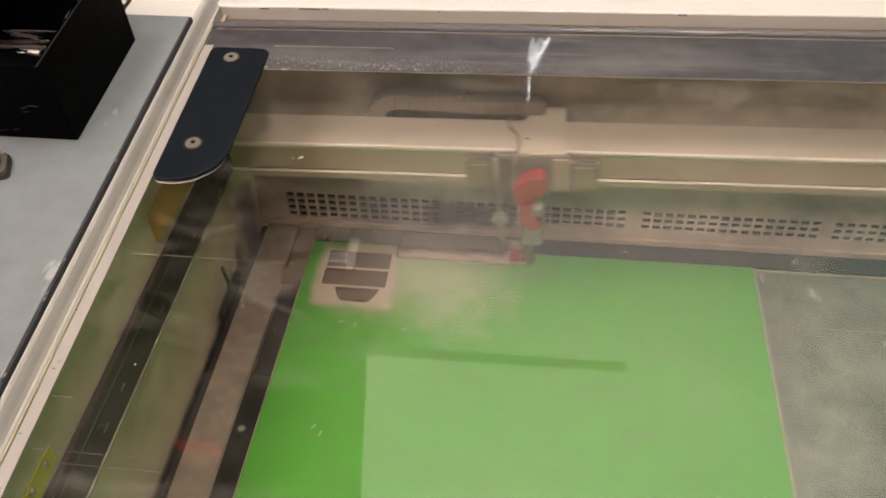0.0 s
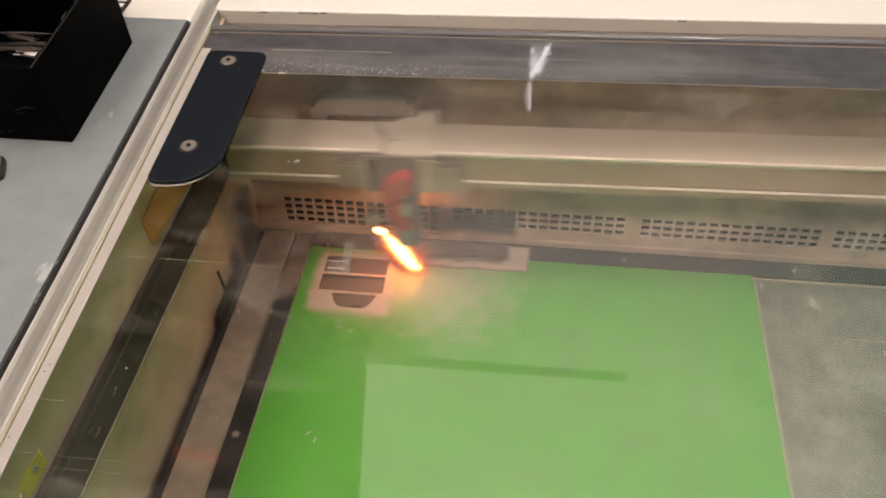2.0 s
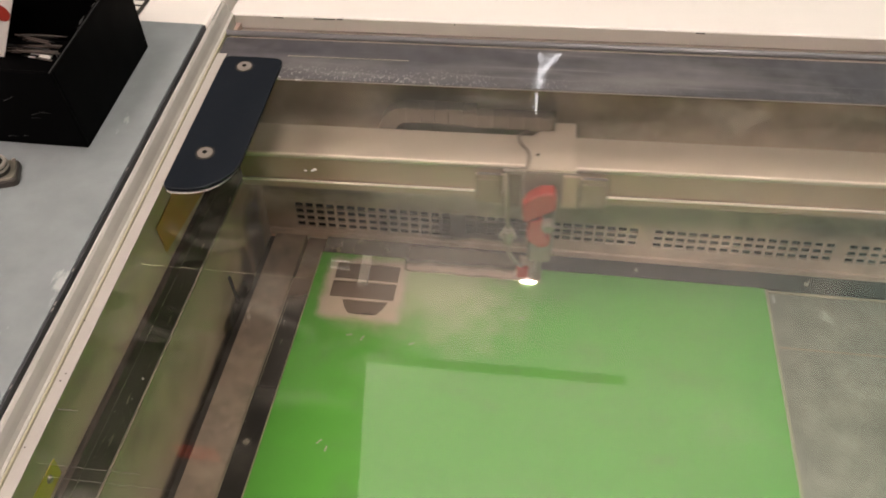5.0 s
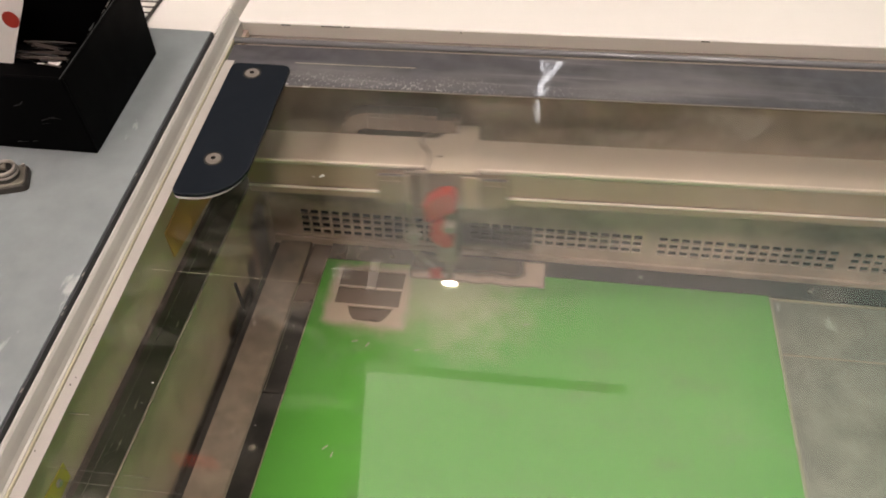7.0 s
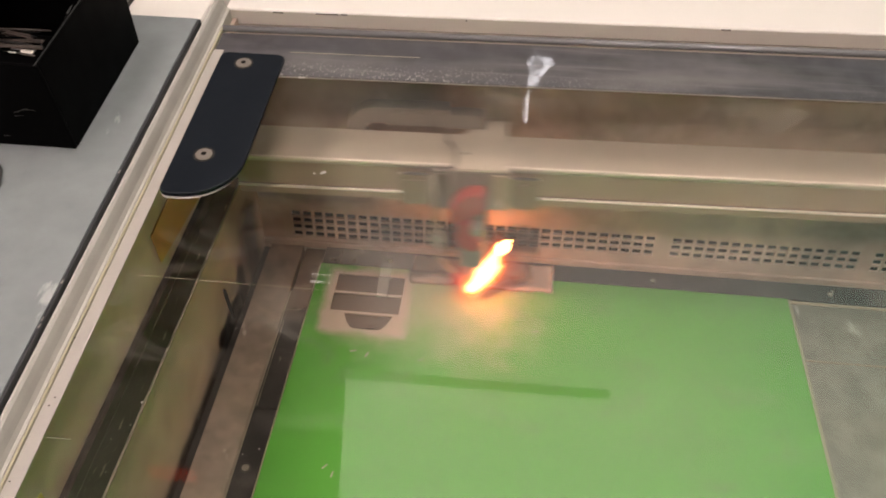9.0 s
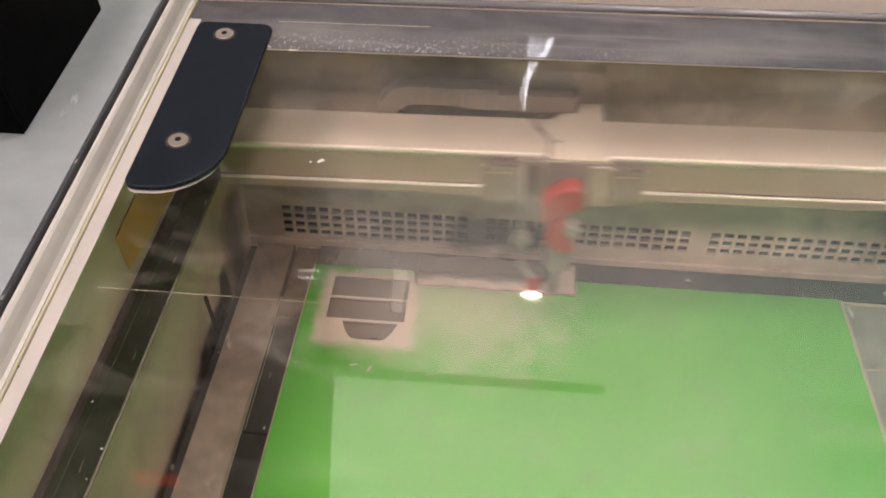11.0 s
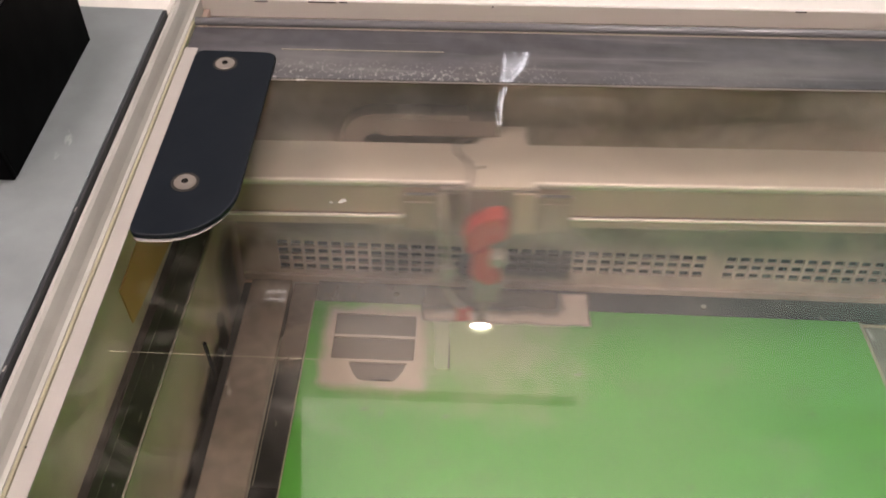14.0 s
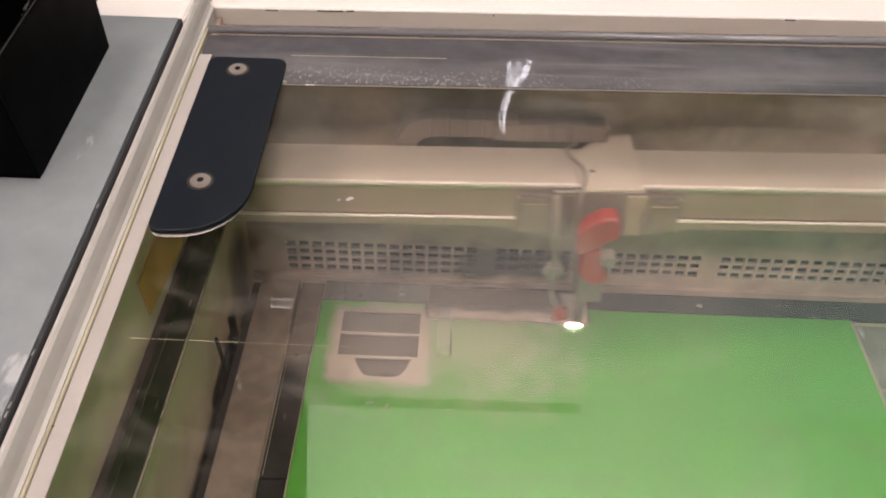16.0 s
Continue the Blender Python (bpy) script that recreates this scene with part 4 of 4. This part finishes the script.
# ---- lid ----
def lid():
    t = thing("lid", "clear dusty acrylic lid with a dark corner plate", "lid", (0, 0, LID))
    t.rotation_euler = (TILT, 0, 0)
    part("pane", prism(B(), [(-0.0584, FY + 0.01), (RX - 0.005, FY + 0.01), (RX - 0.005, 0.045), (-0.0584, 0.0225)], -0.0018, 0.0014), "acrylic", t, "clear acrylic pane, dusty and scratched")
    part("edge_frame", box(B(), -0.0584, -0.0508, FY + 0.01, -0.006, 0.0016, 0.0026, 0.0004), "off_white", t, "worn off-white edge strip")
    plate = part("corner_plate", prism(B(), rounded(-0.0500, -0.0043, -0.1580, -0.0115, (0.006, 0.033, 0.006, 0.006)), 0.0027, 0.0052, 0.0006), "plate", t, "dark blue-black corner plate")
    for y in (-0.0243, -0.1220):
        s = part("screw", rod(B(), (-0.0313, y, 0.0052), (-0.0313, y, 0.0060), 0.0055, 0.0049, n=28), "screw", plate, "countersunk steel screw")
        part("socket", rod(B(), (-0.0313, y, 0.00605), (-0.0313, y, 0.0063), 0.0018, n=6), "dark_hole", s)
        part("rim", rod(B(), (-0.0313, y, 0.0052), (-0.0313, y, 0.00535), 0.0068, n=28), "dark_metal", s)
    # added slab shows as the bright line along the plate's front edge
    part("pale_edge_slab", prism(B(), rounded(-0.0492, -0.0053, -0.1591, -0.0160, (0.006, 0.032, 0.004, 0.004)), 0.00145, 0.00165), "off_white", t, "thin pale slab drawn for the bright line below the plate")
    # the smeared band along the hinge and its rounded, polished rear edge
    part("rear_strip", skew(box(B(), -0.0575, RX - 0.01, -0.0317, 0.0170, 0.0015, 0.0024, 0.0003), 0.030), rear_band(), t, "smeared grey adhesive strip")
    part("front_edge", skew(box(B(), -0.0045, RX - 0.01, -0.0336, -0.0319, 0.0015, 0.0022, 0.0003), 0.030), "band_edge", t, "dusty adhesive edge")
    part("rear_edge", skew(rod(B(), (-0.0575, 0.0200, 0.0043), (RX - 0.01, 0.0200, 0.0043), 0.0024, n=24), 0.0316), "polished", t, "rounded clear polished edge", True)
    part("tape_edge", skew(box(B(), -0.003, 0.0905, -0.0046, -0.0040, 0.0025, 0.0027), 0.030), "dull_line", t)
    # scratches, tape and dirt on the pane
    part("scratch", box(B(), -0.0408, 0.0615, -0.22125, -0.22105, 0.00145, 0.0015), "tan", t, "long pale scratch")
    for x0, x1, y in ((-0.0467, 0.0085, -0.3580), (-0.0424, 0.0275, -0.3647)):
        part("scratch", box(B(), x0, x1, y - 0.0001, y + 0.0001, 0.00145, 0.0015), "film", t)
    part("smudge", box(B(), -0.0498, -0.0377, -0.3261, -0.3257, 0.00145, 0.0015), "film", t)
    bm = box(B(), 0.0932, 0.0996, -0.2235, -0.1975, 0.00145, 0.0016)
    for v in bm.verts:
        v.co.x -= 0.05 * (v.co.y + 0.21)
    part("tape", bm, tape_film(), t, "short strip of milky clear tape")
    part("tape_rim", box(B(), 0.0992, 0.0998, -0.2235, -0.2105, 0.00165, 0.0018), "film", t)
    for x, y, r in ((-0.0021, -0.3093, 0.0009), (-0.0034, -0.3224, 0.0005), (-0.0095, -0.3311, 0.0004), (-0.006, -0.3479, 0.0004), (0.0406, -0.3439, 0.0005), (0.0581, -0.3288, 0.0005), (0.0514, -0.3323, 0.0004), (0.0471, -0.3261, 0.0004), (0.062, -0.262, 0.0005), (0.03, -0.26, 0.0004)):
        x, y = 1.06 * x - 0.0085, 1.01 * y + 0.0105
        part("dust_grain", rod(B(), (x, y, 0.0014), (x, y, 0.0017), r * 0.8, r * 0.6, n=8), "dust", t)
    for x, y, r in ((0.0458, -0.1268, 0.0017), (0.0445, -0.1280, 0.0012), (0.0400, -0.1284, 0.0010)):
        bm = bmesh.new()
        bmesh.ops.create_icosphere(bm, subdivisions=2, radius=r, matrix=Matrix.Translation((x, y, 0.0015)) @ Matrix.Diagonal((1, 0.7, 0.25, 1)))
        part("crumb", bm, "off_white", t, "pale crumb")


def tape_film():
    """Milky clear adhesive tape."""
    m = mat("milky_tape", (0.55, 0.5, 0.43), 0.35, grain=0.2, stain=0.4, stain_scale=120)
    n, l = m.node_tree.nodes, m.node_tree.links
    mx, tr = n.new("ShaderNodeMixShader"), n.new("ShaderNodeBsdfTransparent")
    mx.inputs[0].default_value = 0.11
    l.new(tr.outputs[0], mx.inputs[1])
    l.new(n["Principled BSDF"].outputs[0], mx.inputs[2])
    l.new(mx.outputs[0], n["Material Output"].inputs[0])
    return m


def rear_band():
    """Dark glossy strip with wiping smears and a frost of white specks along its front."""
    m = mat("smeared_dark_strip", (0.072, 0.07, 0.078), 0.1, grain=0.35, stain=0.6, stain_scale=25, dark=(0.075, 0.07, 0.068))
    n, l = m.node_tree.nodes, m.node_tree.links
    b = n["Principled BSDF"]

    def calc(op, *args):
        k = n.new("ShaderNodeMath")
        k.operation = op
        for socket, v in zip(k.inputs, args):
            if isinstance(v, (int, float)):
                socket.default_value = v
            else:
                l.new(v, socket)
        return k.outputs[0]

    def span(v, a0, a1, lo=0.0, hi=1.0):
        k = n.new("ShaderNodeMapRange")
        k.inputs["From Min"].default_value, k.inputs["From Max"].default_value = a0, a1
        k.inputs["To Min"].default_value, k.inputs["To Max"].default_value = lo, hi
        l.new(v, k.inputs["Value"])
        return k.outputs[0]

    def cloud(scale, detail, stretch=(1, 1, 1)):
        mp, nz = n.new("ShaderNodeMapping"), n.new("ShaderNodeTexNoise")
        mp.inputs["Scale"].default_value = stretch
        nz.inputs["Scale"].default_value, nz.inputs["Detail"].default_value = scale, detail
        l.new(co.outputs["Object"], mp.inputs[0])
        l.new(mp.outputs[0], nz.inputs["Vector"])
        return nz.outputs["Fac"]

    co, sep = n.new("ShaderNodeTexCoord"), n.new("ShaderNodeSeparateXYZ")
    l.new(co.outputs["Object"], sep.inputs[0])
    across = calc("SUBTRACT", sep.outputs[1], calc("MULTIPLY", sep.outputs[0], 0.03))
    frost = calc("MULTIPLY", span(across, -0.012, -0.027), span(cloud(14, 3), 0.36, 0.56))
    frost = calc("MULTIPLY", frost, span(cloud(460, 5, (1, 0.6, 1)), 0.53, 0.7))
    frost = calc("MULTIPLY", frost, span(sep.outputs[0], 0.13, 0.22, 1.0, 0.12))
    smear = calc("MULTIPLY", span(cloud(9, 8, (0.6, 3, 1)), 0.45, 0.8), 0.24)
    streak = calc("MULTIPLY", span(cloud(60, 5, (0.12, 3, 1)), 0.6, 0.8), 0.14)
    white = calc("MINIMUM", calc("ADD", calc("MULTIPLY", frost, 0.42), calc("ADD", smear, streak)), 1.0)
    mx = n.new("ShaderNodeMix")
    mx.data_type = "RGBA"
    mx.inputs[7].default_value = (0.5, 0.48, 0.46, 1)
    src = b.inputs["Base Color"].links[0].from_socket
    l.new(white, mx.inputs[0])
    l.new(src, mx.inputs[6])
    l.new(mx.outputs[2], b.inputs["Base Color"])
    rough = span(white, 0.18, 0.75, 0.015, 0.6)
    l.new(rough, b.inputs["Roughness"])
    return m


lid()


# ---- side deck and what stands on it ----
def deck():
    t = thing("side_deck", "blue-grey laminate side deck with a black edge", "deck", (0, 0, DECK))
    t.rotation_euler = (TILT, 0, 0)
    z = -0.2295
    part("board", box(B(), -0.6, -0.0722, FY, 0.0100, 0.2295 + z, 0.2452 + z), "deck", t)
    part("edge_strip", box(B(), -0.0721, -0.0702, FY, 0.0100, 0.2295 + z, 0.2450 + z, 0.0004), "deck_edge", t, "black edge strip")


deck()


def on_deck(x, y, h=0.0):
    """A place h above the sloping deck."""
    return (x, y, DECK + 0.0159 + FALL * y + h)


def black_box():
    t = thing("open_box", "open black plastic box with scraps inside", "box", on_deck(-0.1045, -0.1387))
    t.rotation_euler = (TILT, 0, 0)
    d, w, h = 0.115, 0.16, 0.0655
    bm = box(B(), -w, 0, 0, 0.003, 0, h, 0.0006)
    for v in bm.verts:
        v.co.y -= 0.007 * v.co.z / h
    part("front", bm, "black", t)
    bm = bmesh.new()
    side = [(0.003, 0), (d, 0), (d, h), (-0.0038, h)]
    vs = [bm.verts.new((0, y, z)) for y, z in side]
    f = bm.faces.new(vs)
    up = bmesh.ops.extrude_face_region(bm, geom=[f])["geom"]
    bmesh.ops.translate(bm, vec=(-0.003, 0, 0), verts=[v for v in up if isinstance(v, bmesh.types.BMVert)])
    bmesh.ops.recalc_face_normals(bm, faces=bm.faces)
    part("side", bm, "black", t)
    part("back", box(B(), -w, -0.003, d - 0.003, d, 0, h), "black", t)
    part("bottom", box(B(), -w, -0.003, 0.003, d - 0.003, 0, 0.003), "black", t)
    # crumpled film along the inner side; every fourth crease is paler, as a highlight
    for k in range(14):
        y = 0.006 + 0.0055 * k + random.uniform(-0.002, 0.002)
        a = Vector((-0.0038 - random.uniform(0, 0.004), y, h - random.uniform(0.001, 0.012)))
        c = a + Vector((random.uniform(-0.003, 0.001), random.uniform(0.004, 0.011), random.uniform(-0.006, 0.005)))
        c.z = min(c.z, h - 0.0005)
        part("film_crease", rod(B(), a, c, random.uniform(0.0003, 0.0008), 0.0002, n=6), "film" if k % 4 == 1 else "worn_black", t)
    # scuffed rod stands in for the highlight along the box's rim
    part("rim_highlight", rod(B(), (-0.0015, -0.006, h), (-0.0015, d - 0.001, h), 0.0004, n=6), "worn_black", t, "thin rim rod drawn for its highlight")


def box_marks():
    """Pale scuffs on the leaning front of the box."""
    for a, b, r in (((-0.1317, 0.2863), (-0.1262, 0.2885), 0.0006), ((-0.1262, 0.2887), (-0.1243, 0.2909), 0.0004), ((-0.1442, 0.2523), (-0.136, 0.253), 0.0004), ((-0.133, 0.2532), (-0.1286, 0.2542), 0.0005), ((-0.118, 0.2745), (-0.108, 0.2785), 0.0007), ((-0.112, 0.2775), (-0.104, 0.2770), 0.0005), ((-0.119, 0.2715), (-0.113, 0.2722), 0.0004)):
        t = thing("scuff_mark", "short pale scuff on the black box", "scuff", on_deck(a[0] - 0.014, -0.1391 - 0.107 * (a[1] - 0.2454), a[1] - 0.2454 - FALL * 0.107 * (a[1] - 0.2454)), "scuffs")
        t.location.y -= FALL * (a[1] - 0.2454)
        t.rotation_euler = (TILT, 0, 0)
        part("flake", rod(B(), (0, 0, 0), (b[0] - a[0], -0.107 * (b[1] - a[1]), b[1] - a[1]), r * 0.7, r * 0.3, n=6), "worn_black", t)


black_box()
box_marks()


def scraps():
    # thin offcuts lying side by side, with a curled one on top
    for k in range(30):
        row = k // 3
        t = thing("offcut", "thin dull offcut strip in the black box", "scrap", on_deck(-0.186 + random.uniform(-0.007, 0.006), -0.049 + row * 0.0036 + random.uniform(-0.0012, 0.0012), 0.0036 + 0.0011 * (k % 3) + 0.0002 * row), "offcuts")
        t.rotation_euler = (random.uniform(-0.1, 0.2), random.uniform(-0.03, 0.03), random.uniform(-0.25, 0.12))
        half = random.uniform(0.011, 0.019)
        part("strip", box(B(), -half, half, -0.0009, 0.0009, 0, 0.0008, 0.0002), ("dark_scrap", "black", "brown_scrap", "worn_black", "brown_scrap")[k % 5], t)
    t = thing("curled_offcut", "small curled pale offcut on the others", "scrap", on_deck(-0.192, -0.016, 0.0092))
    t.rotation_euler = (0.1, 0.0, -0.9)
    part("curl", tube(B(), [(0.009 * math.cos(a) - 0.004 * a, 0.001 * a, 0.004 + 0.004 * math.sin(a)) for a in [0.35 * k for k in range(11)]], 0.0011, 6), "film", t)
    t = thing("card_scrap", "white card with a red spot in the black box", "card", on_deck(-0.214, -0.052, 0.0034))
    bm = bmesh.new()
    f = bm.faces.new([bm.verts.new((x, 0.0, z)) for x, z in ((-0.045, 0.0), (0.009, 0.0), (0.034, 0.05), (0.038, 0.06), (-0.045, 0.06))])
    up = bmesh.ops.extrude_face_region(bm, geom=[f])["geom"]
    bmesh.ops.translate(bm, vec=(0, 0.0012, 0), verts=[v for v in up if isinstance(v, bmesh.types.BMVert)])
    bmesh.ops.recalc_face_normals(bm, faces=bm.faces)
    part("card", bm, "white_paint", t)
    part("spot", rod(B(), (0.0205, -0.0004, 0.037), (0.0205, -0.0001, 0.037), 0.0065, n=20), "red", t, "red spot")
    t = thing("paper_scrap", "small white paper scrap in the black box", "scrap", on_deck(-0.1775, -0.049, 0.0039))
    t.rotation_euler = (0.0, 0.0, -0.06)
    part("paper", box(B(), -0.0085, 0.0085, -0.0028, 0.0028, 0, 0.0005), "white_paint", t)


scraps()


def fitting():
    t = thing("pipe_fitting", "worn dark metal pipe fitting with bright ring, on the side deck", "fitting", on_deck(-0.1505, -0.1725))
    t.rotation_euler = (TILT, 0, 0.35)
    part("body", prism(B(), rounded(-0.0125, 0.0125, -0.0105, 0.0105, (0.0035, 0.0035, 0.0035, 0.0035)), 0, 0.0048, 0.0012), "dark_metal", t, "dark square foot")
    part("flange", prism(B(), rounded(-0.0112, 0.0112, -0.0094, 0.0094, (0.004, 0.004, 0.004, 0.004)), 0.0049, 0.0064, 0.0006), "scrap", t, "worn bright flange")
    part("collar", rod(B(), (0, 0, 0.0065), (0, 0, 0.0122), 0.0082, 0.0074, n=28), "dark_metal", t, "dark turned collar")
    # rolled rings with a three-sided socket inside
    for r, z, thick in ((0.0078, 0.0100, 0.0009), (0.0068, 0.0128, 0.0013)):
        ring = [(r * math.cos(a), r * math.sin(a), z) for a in [k * math.pi / 14 for k in range(29)]]
        part("ring", tube(B(), ring, thick, 8), "screw", t, "bright rolled ring", True)
    part("well", rod(B(), (0, 0, 0.0123), (0, 0, 0.0126), 0.0056, n=24), "dark_hole", t)
    part("socket", prism(B(), [(0.0034 * math.cos(a), 0.0034 * math.sin(a)) for a in (1.2, 3.3, 5.4)], 0.0127, 0.0150, 0.0004), "scrap", t, "three-sided socket")
    for x, y in ((-0.0095, -0.0078), (0.0095, 0.0078)):
        part("bolt", rod(B(), (x, y, 0.0065), (x, y, 0.0078), 0.0014, 0.0010, n=8), "screw", t)


fitting()


def wire_rack():
    t = thing("wire_rack", "small dark wire rack on the rear cover", "rack", (-0.143, 0.042, 0.2262))
    for k in range(5):
        part("wire", rod(B(), (-0.03, -0.02 + 0.009 * k, 0.004), (0.014, -0.02 + 0.009 * k, 0.004), 0.0007, n=8), "dark_metal", t)
    for x in (-0.028, 0.012):
        part("rail", rod(B(), (x, -0.024, 0.0016), (x, 0.02, 0.0016), 0.0014, n=8), "dark_metal", t)


wire_rack()


def specks():
    for x, y in ((-0.0606, -0.164), (-0.0606, -0.2513), (-0.0607, -0.2766), (-0.0605, -0.281), (-0.0606, -0.333)):
        t = thing("chip", "small bright chip in the deck's black edge", "chip", on_deck(x - 0.0106, y + 0.0085, -0.0003), "chips")
        part("flake", rod(B(), (0, -0.0014, 0.0001), (0.0003, 0.0014, 0.0002), 0.0004, 0.0002, n=6), "off_white", t)
    for x, y, r in ((-0.0433, -0.3137, 0.0006), (-0.0422, -0.3088, 0.0005), (-0.0467, -0.2722, 0.0006), (-0.0486, -0.251, 0.0004), (-0.0448, -0.355, 0.0005), (-0.047, -0.21, 0.0003)):
        t = thing("dirt_speck", "dark dirt speck on the lid's pale edge", "speck", (x - 0.0118, y + 0.005, LID + 0.0028 + FALL * y), "specks")
        part("grain", rod(B(), (0, 0, 0), (0, 0, 0.0004), r, r * 0.7, n=8), "dark_hole", t)
    for x, y, a in ((0.0572, -0.099, 1.2), (0.0455, -0.0965, 0.3), (0.0445, -0.205, 0.9), (0.051, -0.211, 1.4), (0.1, -0.1, 0.5), (0.19, -0.06, 0.2)):
        t = thing("paper_fleck", "tiny pale fleck lying on the green sheet", "fleck", (x, y, 0.0003), "flecks")
        t.rotation_euler = (0, 0, a)
        part("fleck", box(B(), -0.0026, 0.0026, -0.0005, 0.0005, 0, 0.0004), "off_white", t)


specks()


def motions():
    turn = [math.degrees(a) for a in BEAM_TURN]
    # head and chain run along the beam
    rails = [(t, 1.012 * x - 0.0039) for t, x in HEAD]
    walk(head, [(t, pose(x, 0.022 * x - 0.0017, 0.008 * x - 0.0117, *turn)) for t, x in rails])
    # the chain follows at half the travel
    ends = [(t, 0.456 * x - 0.0065) for t, x in rails]
    walk(chain, [(t, pose(x, 0.022 * x - 0.0005, 0.119 + 0.008 * x, *turn)) for t, x in ends])
    LEFT = [0.8, 0.9, 1.0, 1.1, 1.2, 2.0, 2.2, 2.3, 2.4, 3.2, 3.4, 3.5, 3.6, 4.5, 4.7, 4.8, 5.7, 5.9, 6.0, 6.9, 7.1, 7.2, 7.3, 8.1, 8.2, 8.3, 8.4, 8.5, 8.6, 9.5, 9.7, 10.7, 11.8, 13.1, 14.3, 15.6]
    RIGHT = [0.6, 1.6, 1.7, 1.8, 2.9, 3.0, 4.1, 4.2, 5.4, 6.6, 6.7, 6.8, 7.8, 7.9, 8.0, 9.0, 9.1, 10.3, 10.4, 11.7, 12.9, 14.1, 14.2, 15.4]
    DARK = [0.0, 1.9, 2.5, 3.1, 3.7]
    BURST = [15.5]

    def at(t):
        for (a, x), (b, y) in zip(HEAD, HEAD[1:]):
            if a <= t <= b:
                return 0.992 * (x + (y - x) * (t - a) / (b - a)) - 0.0013
        return 0.992 * HEAD[-1][1] - 0.0013

    # a flame that dies sinks under the sheet
    rights, lefts, bursts, spots = [], [], [], []
    for k in range(161):
        t = round(k * 0.1, 1)
        for d in (-0.0334, 0.0, 0.0333):
            s = min(16.0, max(0.0, t + d))
            if spots and s <= spots[-1][0] + 0.001:
                continue
            x = at(s)
            rights.append((s, pose(x, -0.0200 + 0.03 * (x - 0.08), 0.0006 if t in RIGHT else -0.14)))
            lefts.append((s, pose(x, -0.0200 + 0.03 * (x - 0.08), 0.0006 if t in LEFT else -0.14)))
            bursts.append((s, pose(x, -0.0200 + 0.03 * (x - 0.08), 0.0006 if t in BURST else -0.14)))
            spots.append((s, pose(x, -0.0200 + 0.03 * (x - 0.08), -0.05 if t in DARK + LEFT + RIGHT + BURST else 0.0012)))
    walk(fire_burst, bursts)
    walk(fire_right, rights)
    walk(fire_left, lefts)
    walk(burn, spots)


motions()
